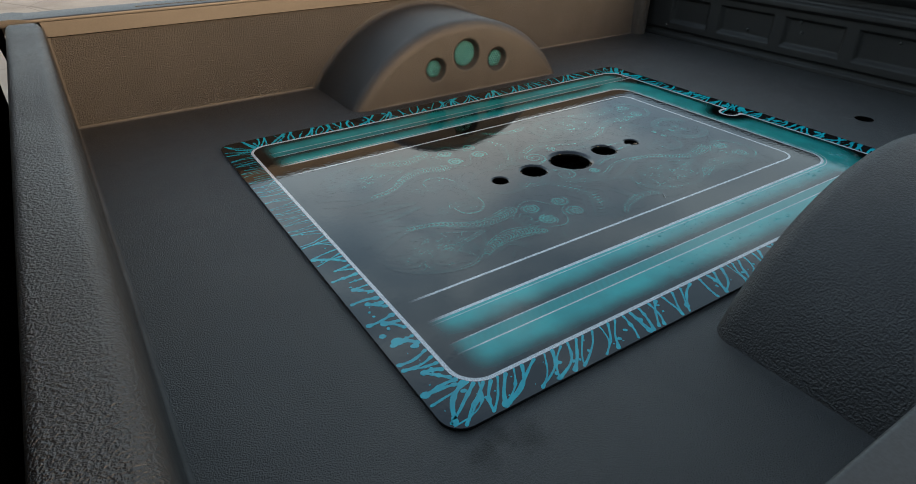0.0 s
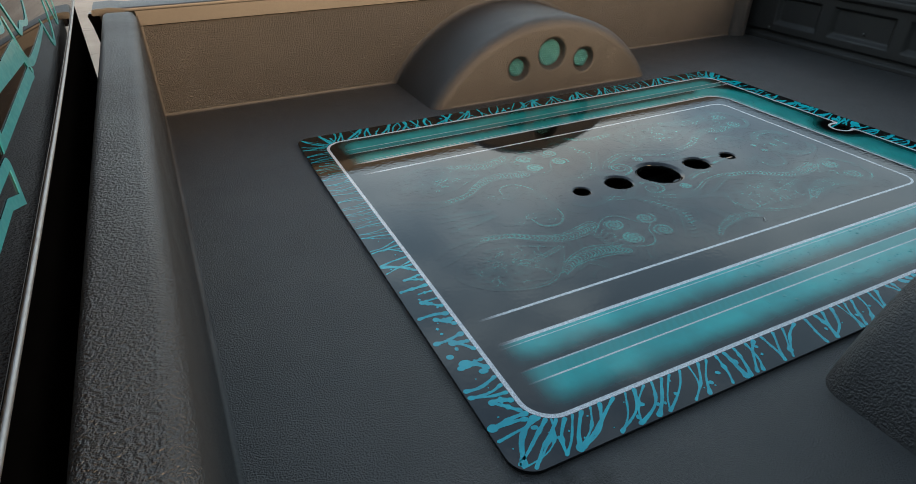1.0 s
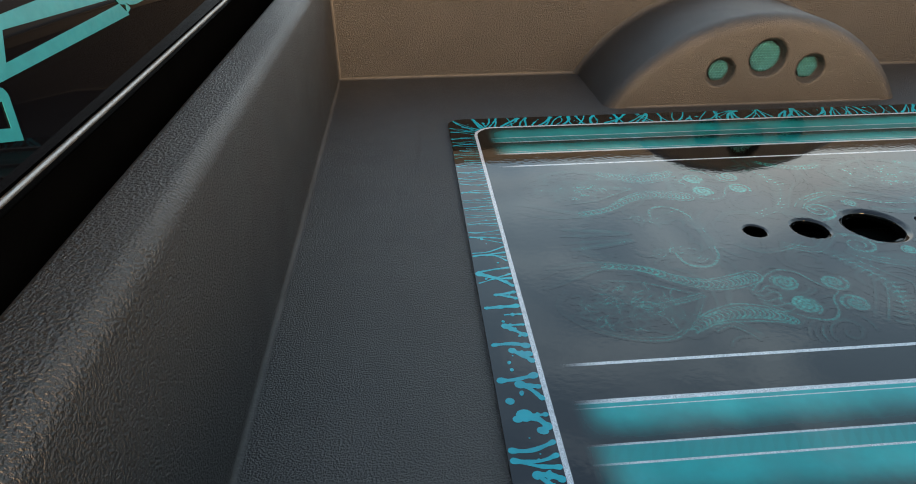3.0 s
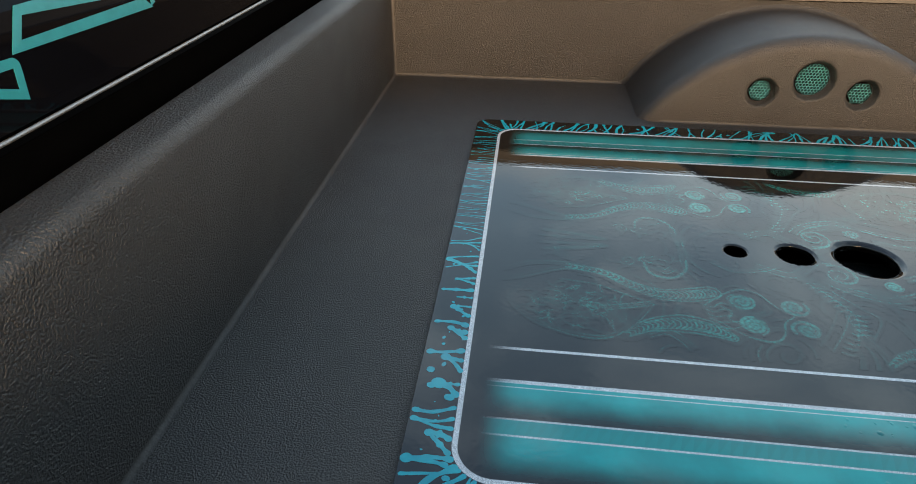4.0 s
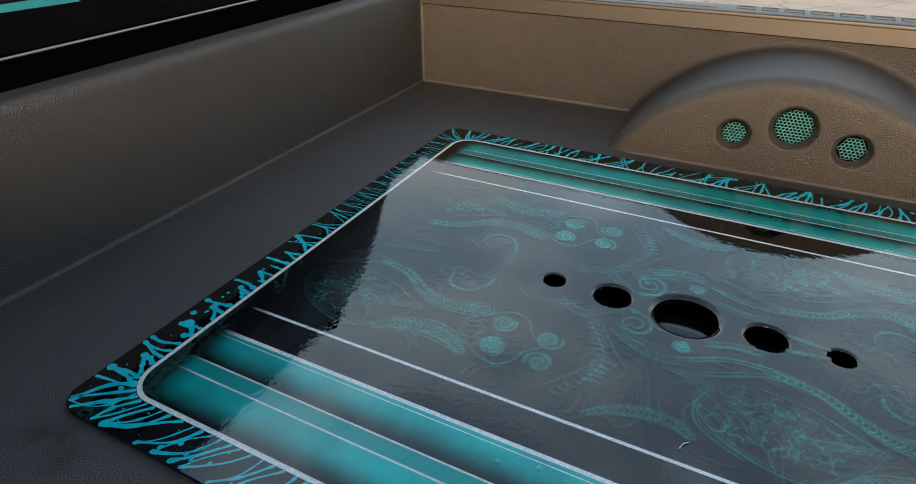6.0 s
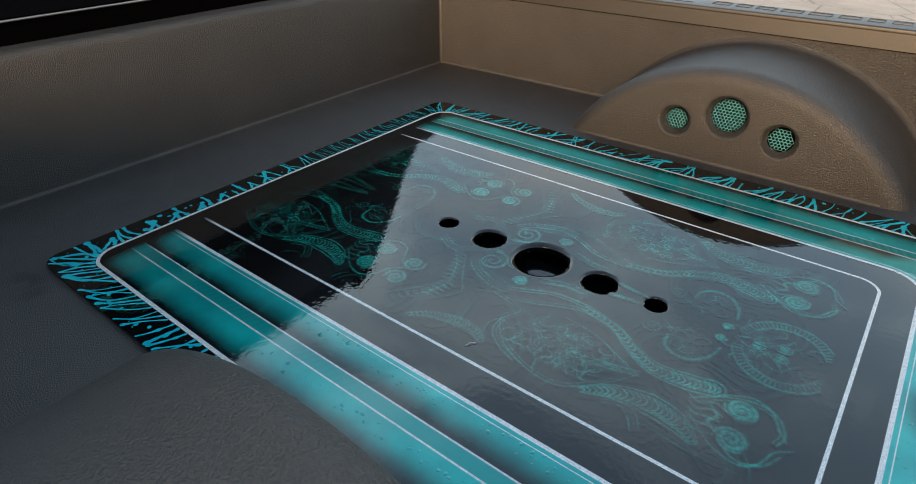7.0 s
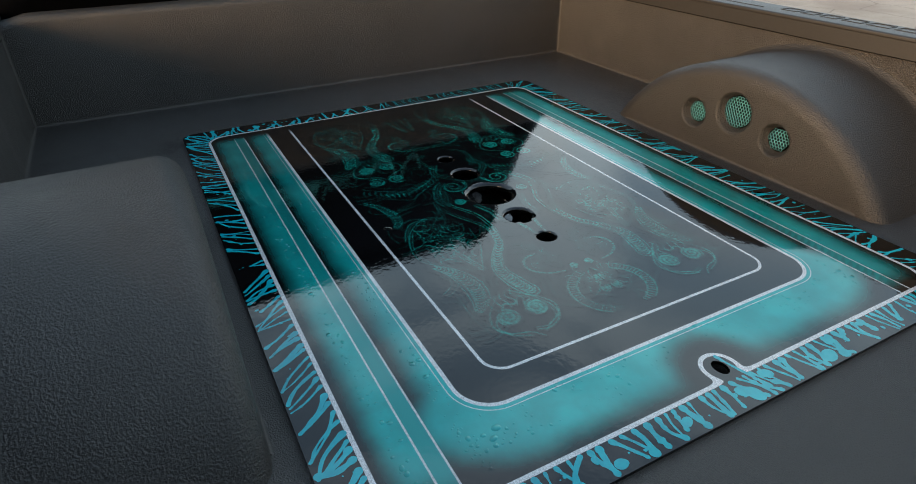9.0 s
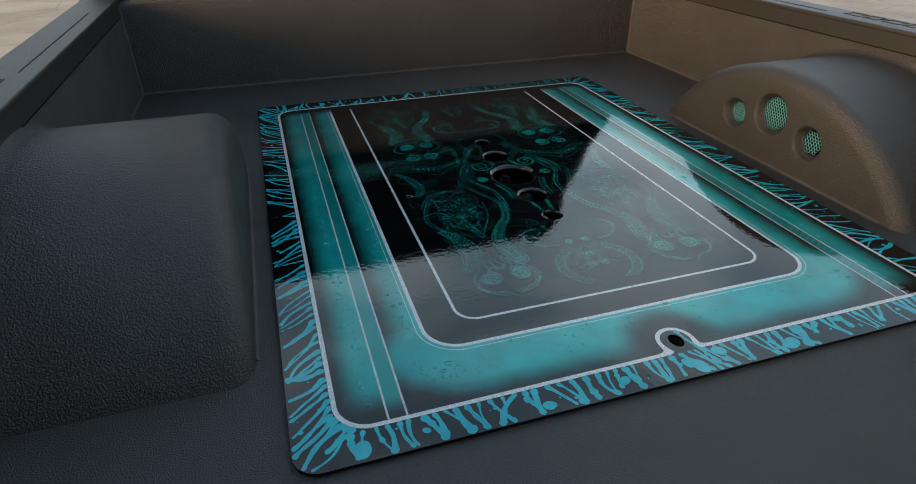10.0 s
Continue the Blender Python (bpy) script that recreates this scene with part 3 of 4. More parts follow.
TG_W = Y1 - Y0 + 0.004
bm = grid(lambda a, b: (L + 0.010 + tailgate_depth(Y0 - 0.002 + TG_W * a, 0.276 * b - 0.004), Y0 - 0.002 + TG_W * a, 0.276 * b - 0.004), 420, 92)
bmesh.ops.recalc_face_normals(bm, faces=bm.faces[:])
gate = tpart("tailgate", bm, TAILGATE, "dark ribbed tailgate with pressed recessed panels", True)
part("tailgate_outer", box((L + 0.032, Y0 - 0.05, -0.30), (L + 0.072, Y1 + 0.05, 0.270), 0.008), BODY_BLACK, gate, "black painted tailgate skin")
for y, z in ((1.60, 0.042), (1.27, 0.082), (1.095, 0.135), (1.085, 0.105), (0.80, 0.128), (0.55, 0.135)):
    bmb = bmesh.new()
    bmesh.ops.create_uvsphere(bmb, u_segments=12, v_segments=6, radius=0.0055)
    o = part("bolt", bmb, BOLT, gate, "", True)
    o.location = (L + 0.010 + tailgate_depth(y, z), y, z)

# ---- cab ----


def cab_rear(v, z):
    """x of the cab's rear skin at v across from the centre line and height z."""
    return -0.0915 - 0.020 * v - 0.008 * v * v - 0.22 * smoothstep(0.34, 1.05, z)


def cab_half(z):
    return 0.94 - 0.10 * smoothstep(0.30, 0.44, z) - 0.05 * smoothstep(0.45, 0.80, z)


def cab_mesh():
    bm = bmesh.new()
    levels = [z_ * 1.028 if z_ > 0.6 else z_ for z_ in (-0.45, -0.2, 0.0, 0.15, 0.25, 0.35, 0.45, 0.55, 0.65, 0.75, 0.82, 0.87, 0.905, 0.93, 0.945, 0.952)]
    rings = []
    for z in levels:
        shrink = 0.17 * (1 - math.sqrt(max(0.0, 1 - max(0.0, (z - 0.81) / 0.169) ** 2)))
        hw = cab_half(z) - shrink
        ring = []
        for k in range(49):
            v = -hw + 2 * hw * k / 48
            c = abs(v) / hw
            corner = 0.16 * (1 - math.sqrt(max(0.0, 1 - max(0.0, (c - 0.79) / 0.21) ** 2)))
            ring.append(bm.verts.new((cab_rear(v, z) - corner - shrink * 0.5, 0.9 + v, z)))
        for k in range(8):
            v = hw
            ring.append(bm.verts.new((-0.35 - 0.17 * k, 0.9 + hw, z)))
        for k in range(8):
            ring.append(bm.verts.new((-1.54 + 0.17 * k, 0.9 - hw, z)))
        rings.append(ring)
    m = len(rings[0])
    for a, b in zip(rings, rings[1:]):
        for i in range(m):
            bm.faces.new((a[i], a[(i + 1) % m], b[(i + 1) % m], b[i]))
    bm.faces.new(rings[-1])
    bm.faces.new(rings[0][::-1])
    bmesh.ops.recalc_face_normals(bm, faces=bm.faces[:])
    return bm


cab = smooth_by_angle(tpart("cab", cab_mesh(), BODY_BLACK, "glossy black truck cab"), 50)
part("rear_window", grid(lambda a, b: (cab_rear(-0.70 + 1.40 * a, 0.302 + 0.48 * b) + 0.004, 0.9 - 0.70 + 1.40 * a, 0.302 + 0.48 * b), 40, 20), GLASS_BLACK, cab, "dark tinted glossy rear window", True)
# added matt sheet over the glossy cab skin, paints the gap to the bed dark
bm = grid(lambda a, b: (cab_rear(-0.73 + 1.46 * a, 0.0) + 0.001, 0.9 - 0.73 + 1.46 * a, -0.40 + 0.686 * b), 30, 4)
bmesh.ops.recalc_face_normals(bm, faces=bm.faces[:])
bmesh.ops.solidify(bm, geom=bm.faces[:], thickness=-0.002)
part("gap_dark_sheet", bm, RUBBER, cab, "added matt black sheet that keeps the gap behind the bed dark")
trim_path = [(cab_rear(v, 0.295) + 0.0045, 0.9 + v, 0.297) for v in [-0.735 + 1.47 * k / 60 for k in range(61)]]
part("trim_strip", tube(trim_path, 0.0023, 8), CHROME, cab, "thin bright metal trim strip", True)


def cab_shape(outer, holes):
    """Teal outline shape on the cab's rear glass, in (y, z)."""
    bm = plate(outer, holes, 0.0, 0.0012)
    for w in bm.verts:
        y, z, h = w.co
        w.co = (cab_rear(y - 0.9, z) + 0.0043 + h * 0.4, y, z)
    return part("lettering_shape", bm, LETTER, cab, "teal outlined shape on the glass")


def inset(pts, t):
    """Outline moved inwards by t (counter-clockwise points)."""
    out = []
    for k, p in enumerate(pts):
        p, a, b = Vector(p), Vector(pts[k - 1]), Vector(pts[(k + 1) % len(pts)])
        d0, d1 = (p - a).normalized(), (b - p).normalized()
        n0, n1 = Vector((-d0.y, d0.x)), Vector((-d1.y, d1.x))
        mid = (n0 + n1).normalized()
        out.append(tuple(p + mid * t / max(0.3, mid.dot(n0))))
    return out


SHAPES = [
    [(0.579, 0.359, 0), (0.813, 0.357, 0.001), (0.796, 0.372, 0.010), (0.789, 0.393, 0.002), (0.603, 0.394, 0)],
    [(0.401, 0.338, 0.0), (0.539, 0.334, 0.0), (0.579, 0.320, 0.0), (0.584, 0.357, 0.008), (0.401, 0.366, 0.0)],
]
for sh in SHAPES:
    o = [tuple(p) for p in round_poly(sh, 5)]
    cab_shape(o, [inset(o, 0.0085)])


def cab_stroke(pts, wide, tip=0.25):
    """Open brush stroke through pts (y, z), narrowing to its ends."""
    p = [Vector(q) for q in pts]
    p = [p[0] * 2 - p[1]] + p + [p[-1] * 2 - p[-2]]
    line = []
    for a, b, c, d in zip(p, p[1:], p[2:], p[3:]):
        line += [0.5 * (2 * b + (c - a) * t + (2 * a - 5 * b + 4 * c - d) * t * t + (3 * b - a - 3 * c + d) * t ** 3) for t in (k / 8 for k in range(8))]
    line.append(p[-2])
    m, up_side, low_side = len(line) - 1, [], []
    for k, q in enumerate(line):
        d = (line[min(k + 1, m)] - line[max(k - 1, 0)]).normalized()
        w = wide / 2 * (tip + (1 - tip) * math.sin(math.pi * k / m) ** 0.5)
        up_side.append(tuple(q + Vector((-d.y, d.x)) * w))
        low_side.append(tuple(q - Vector((-d.y, d.x)) * w))
    cab_shape(low_side + up_side[::-1], [])


cab_stroke([(0.793, 0.412), (0.796, 0.388), (0.806, 0.369), (0.825, 0.363), (0.870, 0.362), (0.940, 0.363), (1.000, 0.366)], 0.0085)
cab_stroke([(0.990, 0.372), (1.018, 0.345), (1.044, 0.334), (1.068, 0.346), (1.086, 0.378), (1.094, 0.412)], 0.0080)
cab_stroke([(0.642, 0.428), (0.654, 0.405), (0.669, 0.399), (0.687, 0.403), (0.699, 0.416), (0.704, 0.432)], 0.0075)
cab_stroke([(0.704, 0.428), (0.712, 0.412), (0.740, 0.409), (0.772, 0.406), (0.786, 0.418)], 0.0060)
cab_stroke([(0.815, 0.430), (0.824, 0.404), (0.836, 0.389), (0.862, 0.392), (0.900, 0.388), (0.940, 0.404)], 0.0065)
cab_stroke([(1.110, 0.420), (1.126, 0.372), (1.150, 0.340), (1.176, 0.346), (1.190, 0.386)], 0.0070)

# ---- painted cover panel ----
cover = tagged(new("cover_panel"), "glossy black airbrushed cover panel with teal splashes and silver pinstripes", "cover panel")
cover.location = (P_X, P_Y, 0.0)
HOLES = [(0.685, 0.0165), (0.772, 0.0265), (0.873, 0.0430), (0.974, 0.0265), (1.060, 0.0165)]
TOP = 0.006
outline = [tuple(p) for p in round_poly([(P_U0, -P_V, 0.030), (P_U1, -P_V, 0.030), (P_U1, P_V, 0.030), (P_U0, P_V, 0.030)], 8)]
rims = [circle(hx - P_X, HOLE_V, r * 1.18, 56) for hx, r in HOLES]
part("board", plate(outline, rims + [circle(NOTCH[0], NOTCH[1], 0.0125, 20, 0.0095)], 0.0012, TOP), PANEL, cover, "glossy black board with airbrushed teal bands and silver lines")
for hx, r in HOLES:
    cx = hx - P_X
    dish = [(1.18 - 0.18 * k / 9, -0.07 * r * (k / 9) ** 1.6) for k in range(10)] + [(0.985, -0.085 * r), (0.972, -0.110 * r), (0.965, -0.30 * r)]
    last = len(dish) - 1
    bm = grid(lambda a, b: (cx + r * dish[round(b * last)][0] * math.cos(2 * math.pi * a), HOLE_V + r * dish[round(b * last)][0] * math.sin(2 * math.pi * a), TOP + dish[round(b * last)][1]), 56, last)
    bmesh.ops.remove_doubles(bm, verts=bm.verts[:], dist=1e-6)
    bmesh.ops.recalc_face_normals(bm, faces=bm.faces[:])
    for f in bm.faces:
        if f.normal.z < 0:
            f.normal_flip()
    part("hole_rim", bm, PANEL, cover, "rolled rim of a round opening", True)
    for sgn in (-1, 1):
        part("clip_tab", box((cx + sgn * r * 0.93 - r * 0.06, HOLE_V - r * 0.16, TOP - 0.30 * r), (cx + sgn * r * 0.93 + r * 0.06, HOLE_V + r * 0.16, TOP - 0.17 * r), 0.0008), RUBBER, cover, "small black clip tab")


def ribbon(bm, pts, widths, z):
    """Flat strip along pts (u, v) with a width at each point and rounded ends."""
    vs = []
    m = len(pts)
    for k in range(m):
        d = Vector(pts[min(k + 1, m - 1)]) - Vector(pts[max(k - 1, 0)])
        if d.length < 1e-9:
            d = Vector((1, 0))
        d.normalize()
        s = Vector((-d.y, d.x)) * widths[k] / 2
        p = Vector(pts[k])
        vs.append((bm.verts.new((p.x + s.x, p.y + s.y, z)), bm.verts.new((p.x - s.x, p.y - s.y, z))))
    for a, b in zip(vs, vs[1:]):
        bm.faces.new((a[0], a[1], b[1], b[0]))


def blob(bm, u, v, ru, rv, turn, z, n=12):
    c, s = math.cos(turn), math.sin(turn)
    ring = []
    for k in range(n):
        g = 2 * math.pi * k / n
        a, b = ru * math.cos(g), rv * math.sin(g)
        ring.append(bm.verts.new((u + a * c - b * s, v + a * s + b * c, z)))
    bm.faces.new(ring)


def border(s):
    """Point on the pinstripe and the way out to the board's edge, at s metres round the border."""
    lu, lv = P_U1 - P_U0, 2 * P_V
    if s < lu:
        return (P_U0 + s, -P_V), (0, -1)
    s -= lu
    if s < lv:
        return (P_U1, -P_V + s), (1, 0)
    s -= lv
    if s < lu:
        return (P_U1 - s, P_V), (0, 1)
    s -= lu
    return (P_U0, P_V - s), (-1, 0)


def offset_line(pts, d):
    out = []
    for k in range(len(pts)):
        w = (pts[min(k + 1, len(pts) - 1)] - pts[max(k - 1, 0)]).normalized()
        out.append(pts[k] + Vector((-w.y, w.x)) * d)
    return out


def splash():
    """Thrown-paint streaks, drips and dots between the pinstripe and the board's edge."""
    rnd = random.Random(11)
    bm = bmesh.new()
    lu, lv = P_U1 - P_U0, 2 * P_V
    total = 2 * (lu + lv)
    z, inner, layer = TOP + 0.00008, 0.0425, [0]

    def pin_hit(s0):
        (eu, ev), (wu, wv) = border(s0 % total)
        cu, cv = min(max(eu, PIN_U0 + 0.040), PIN_U1 - 0.040), min(max(ev, -PIN_V + 0.040), PIN_V - 0.040)
        if abs(eu - cu) > 0.030 and abs(ev - cv) > 0.030:       # round the pinstripe's corner
            away = Vector((eu - cu, ev - cv)).normalized()
            return Vector((cu, cv)) + away * 0.0435, Vector((eu - wu * 0.0025, ev - wv * 0.0025))
        return Vector((max(PIN_U0 - 0.0035, min(PIN_U1 + 0.0035, eu - wu * inner)), max(-PIN_V - 0.0035, min(PIN_V + 0.0035, ev - wv * inner)))), Vector((eu - wu * 0.0025, ev - wv * 0.0025))

    def keep(p, m):
        """Holds a point m inside the strip between pinstripe and edge."""
        p = Vector((max(P_U0 + m, min(P_U1 - m, p.x)), max(-P_V + m, min(P_V - m, p.y))))
        cu = (P_U0 + P_U1) / 2
        ku, kv = abs(p.x - cu) - ((P_U1 - P_U0) / 2 - 0.030), abs(p.y) - (P_V - 0.030)
        if ku > 0 and kv > 0 and math.hypot(ku, kv) > 0.030 - m:
            f = (0.030 - m) / math.hypot(ku, kv)
            p.x, p.y = cu + math.copysign((P_U1 - P_U0) / 2 - 0.030 + ku * f, p.x - cu), math.copysign(P_V - 0.030 + kv * f, p.y)
        return p

    def streak(p, q, wp, wq, waist=0.45, bend=0.0, bead=0.0, at=0.5):
        """Smooth run of paint from p to q: ends of width wp and wq, thinner between, with a bead on the way."""
        layer[0] += 1
        zz = z + 0.000006 * (layer[0] % 14)
        side_v = Vector((-(q - p).y, (q - p).x))
        ph, m, pts, ws = rnd.uniform(0, 6.28), 20, [], []
        for k in range(m + 1):
            f = k / m
            c = p.lerp(q, f) + side_v * (bend * math.sin(math.pi * f) + 0.010 * math.sin(5.5 * f + ph) * math.sin(math.pi * f))
            e = wp * math.exp(-(f / 0.20) ** 2) + wq * math.exp(-((1 - f) / 0.20) ** 2)
            w = max(e, (wp + (wq - wp) * f) * (1 - waist) * (1 + 0.12 * math.sin(9 * f + ph))) + bead * math.exp(-((f - at) / 0.085) ** 2)
            ws.append(max(0.0009, w))
            pts.append(keep(c, 0.0008 + w * 0.5))
        ribbon(bm, pts, ws, zz)
        for c, w, back in ((pts[0], ws[0], pts[1]), (pts[-1], ws[-1], pts[-2])):
            blob(bm, c.x, c.y, w * 0.56, w * 0.5, math.atan2(c.y - back.y, c.x - back.x), zz + 0.000003, 14)

    def dot(s0, r, long_=1.0):
        c, e = pin_hit(s0)
        c = keep(c.lerp(e, rnd.uniform(0.18, 0.85)), 0.0012 + r * long_)
        layer[0] += 1
        blob(bm, c.x, c.y, r * long_, r, rnd.uniform(0, 3), z + 0.00010 + 0.000003 * (layer[0] % 25), 14)

    def style(s0):
        """Step, lean of a run, spread of the lean, widths at pinstripe and edge, share of joined runs, beads, dots, largest dot."""
        if s0 < 0.30:                   # bold forked runs that end in drops at the edge
            return 0.0145, -0.040, 0.012, 0.0036, 0.0050, 0.35, 0.0030, 1.6, 0.0050
        if s0 < 0.64:                   # thin single curves with a bead
            return 0.0175, -0.018, 0.012, 0.0040, 0.0048, 0.25, 0.0040, 0.9, 0.0042
        if s0 < lu:                     # long runs swept towards the tailgate
            return 0.0150, 0.034, 0.012, 0.0062, 0.0048, 0.35, 0.0014, 0.6, 0.0030
        if s0 < lu + lv:                # broad zigzags and large drops
            return 0.0140, 0.006, 0.012, 0.0064, 0.0074, 0.55, 0.0030, 1.0, 0.0095
        if s0 < 2 * lu + lv:            # close slanting runs
            return 0.0125, -0.012, 0.018, 0.0042, 0.0048, 0.60, 0.0024, 0.7, 0.0034
        f = (s0 - 2 * lu - lv) / lv     # ladder of fine lines that grows bolder
        heavy = smoothstep(0.42, 0.72, f)
        return 0.0095 + 0.0065 * heavy, 0.0, 0.005 + 0.010 * heavy, 0.0018 + 0.0042 * heavy, 0.0022 + 0.0058 * heavy, 0.25 + 0.35 * heavy, 0.0012 + 0.0022 * heavy, 0.35 + 1.1 * heavy, 0.0020 + 0.0026 * heavy

    s, last = 0.004, None
    while s < total:
        step, lean, spread, w_pin, w_edge, joined, bead, dots, big = style(s)
        a, b = pin_hit(s)[0], pin_hit(s + rnd.gauss(lean, spread))[1]
        at_corner = min(abs(s - c) for c in (0.0, lu, lu + lv, 2 * lu + lv, total)) < 0.055
        if at_corner:                                       # few, broad and crossing
            step, spread, joined = step * 1.25, 0.030, 0.6
        grow = rnd.choice((0.75, 1.0, 1.15, 1.3, 1.6))
        b = keep(b, 0.001 + w_edge * grow * 0.5)
        shared = last is not None and rnd.random() < joined
        if shared:                                          # springs from the last run's end at the edge
            b = last
        elif rnd.random() < 0.12:                           # stops short
            b = a.lerp(b, rnd.uniform(0.45, 0.8))
        a = a + (b - a).normalized() * (w_pin * grow * 0.5)
        bulb = rnd.choice((0.5, 0.7, 0.9, 1.25)) * w_edge * grow
        streak(a, b, w_pin * grow, bulb, rnd.uniform(0.20, 0.48), rnd.gauss(0, 0.06), max(0.0, rnd.gauss(0.2, 0.8)) * bead, rnd.uniform(0.25, 0.8))
        last = None if shared else b
        n_dots = int(dots * 0.6 + rnd.random())
        for _ in range(n_dots):
            dot(s + rnd.uniform(-0.012, 0.012), min(big, 0.0007 + rnd.expovariate(1 / (big * 0.30))), rnd.uniform(1.0, 1.5))
        s += step * rnd.uniform(0.7, 1.35)
    # the run that crosses the notch
    streak(Vector((NOTCH[0] - 0.016, NOTCH[1] + 0.010)), Vector((NOTCH[0] + 0.050, NOTCH[1] + 0.026)), 0.006, 0.009)
    for f in bm.faces:
        f.normal_update()
        if f.normal.z < 0:
            f.normal_flip()
    return bm


tagged(part("paint_splash", splash(), SPLASH, cover, "thrown streaks and dots of turquoise paint"), kind="stuff")


def filigree():
    """Faint airbrushed lace in the middle field, mirrored across the row of openings: a fine sheet whose spray attribute holds the paint's strength."""
    rnd = random.Random(3)
    cell, u0, u1, v1 = 0.00125, -0.535, 0.410, 0.243
    nu, nv, mid_y = int((u1 - u0) / cell), int(v1 / cell), P_Y + HOLE_V
    paint = np.zeros((nu, nv))          # strength by u and by the distance from the row of openings

    def clear(p):
        return all(math.hypot(p.x + P_X - hx, p.y) > r * 1.20 for hx, r in HOLES) and abs(p.y) < 0.240 and -0.53 < p.x < 0.405

    def stroke(pts, w, k=0.6, taper=True):
        """Soft line of core width w and strength k along pts (u, v from the row of openings)."""
        pts = list(pts)
        m = len(pts) - 1
        touch = []
        for i in range(m):
            p, q = pts[i], pts[i + 1]
            steps = max(1, int((q - p).length / 0.0007))
            for j in range(steps):
                c = p.lerp(q, j / steps)
                if not clear(c):
                    continue
                t = math.sin(math.pi * (0.10 + 0.80 * (i + j / steps) / m)) ** 0.7 if taper else 1.0
                half = 0.0004 + w * (0.46 + 0.62 * t)
                soft = max(half, 0.0016)
                power = k * (0.35 + 0.65 * t) * (half / soft) * 0.80 * smoothstep(-0.58, -0.36, c.x)
                touch.append(((c.x - u0) / cell - 0.5, abs(c.y) / cell - 0.5, soft / cell, power))
        if not touch:
            return
        far = max(h for _, _, h, _ in touch) + 1
        i0, i1 = max(0, int(min(x for x, *_ in touch) - far)), min(nu, int(max(x for x, *_ in touch) + far) + 2)
        j0, j1 = max(0, int(min(y for _, y, *_ in touch) - far)), min(nv, int(max(y for _, y, *_ in touch) + far) + 2)
        layer = np.zeros((i1 - i0, j1 - j0))
        for x, y, h, power in touch:
            a0, a1 = max(i0, int(x - h)), min(i1, int(x + h) + 2)
            b0, b1 = max(j0, int(y - h)), min(j1, int(y + h) + 2)
            if a1 <= a0 or b1 <= b0:
                continue
            d = np.hypot(np.arange(a0, a1)[:, None] - x, np.arange(b0, b1)[None, :] - y) / h
            spot = layer[a0 - i0:a1 - i0, b0 - j0:b1 - j0]
            np.maximum(spot, power * np.clip((1.0 - d) / 0.7, 0.0, 1.0), out=spot)
        area = paint[i0:i1, j0:j1]
        area += (1.0 - area) * layer

    def curve(pts, n=9):
        """Catmull-Rom curve through bed points (x, y)."""
        p = [Vector((x - P_X, y - mid_y)) for x, y in pts]
        p = [p[0] * 2 - p[1]] + p + [p[-1] * 2 - p[-2]]
        out = []
        for a, b, c, d in zip(p, p[1:], p[2:], p[3:]):
            for k in range(n):
                t = k / n
                out.append(0.5 * (2 * b + (c - a) * t + (2 * a - 5 * b + 4 * c - d) * t * t + (3 * b - a - 3 * c + d) * t ** 3))
        return out + [p[-2]]

    def sweep(pts, w=0.0016, k=0.5, copies=1, gap=0.005):
        line = curve(pts)
        for c in range(copies):
            stroke(offset_line(line, gap * c), w * (1.0 if c % 2 == 0 else 0.7), k * (1.0 if c % 2 == 0 else 0.7))

    def scaled_band(pts, halves, k=0.5, pitch=0.0050):
        """Serpent-like band: double outlines closed by a round head, and two rows of small curved scales."""
        mid = curve(pts, 12)
        m = len(mid) - 1
        env = []
        for i in range(m + 1):
            f = i / m * (len(halves) - 1)
            j = min(int(f), len(halves) - 2)
            env.append(halves[j] + (halves[j + 1] - halves[j]) * (f - j))

        def rail(f):
            out = []
            for i in range(m + 1):
                d = (mid[min(i + 1, m)] - mid[max(i - 1, 0)]).normalized()
                out.append(mid[i] + Vector((-d.y, d.x)) * env[i] * f)
            return out

        end = (mid[-1] - mid[-3]).normalized() * env[-1] * 0.8
        top, low = rail(1.0), rail(-1.0)
        stroke(top + [top[-1].lerp(low[-1], 0.2) + end * 0.8, top[-1].lerp(low[-1], 0.5) + end, top[-1].lerp(low[-1], 0.8) + end * 0.8] + low[::-1], 0.0015, k, False)
        for f in (0.66, -0.66):
            stroke(rail(f), 0.0011, k * 0.75)
        stroke(mid, max(halves) * 1.0, k * 0.14)
        a, c, run = rail(0.62), rail(-0.62), 0.0
        for i in range(m):
            run += (mid[i + 1] - mid[i]).length
            if run < pitch:
                continue
            run = 0.0
            lead = (mid[i + 1] - mid[i]).normalized() * env[i] * 0.55
            q = mid[i]
            for r in (a[i], c[i]):
                stroke([r, r.lerp(q, 0.5) + lead * 0.8, q + lead], 0.0014, k * rnd.uniform(0.7, 1.5), False)

    def spiral(x, y, r, turns, start, hand, w=0.0014, k=0.5):
        c = Vector((x - P_X, y - mid_y))
        n = int(24 * turns)
        stroke([c + Vector((math.cos(start + hand * 2 * math.pi * turns * q / n), math.sin(start + hand * 2 * math.pi * turns * q / n))) * (r * (0.10 + 0.90 * q / n)) for q in range(n + 1)], w, k, False)

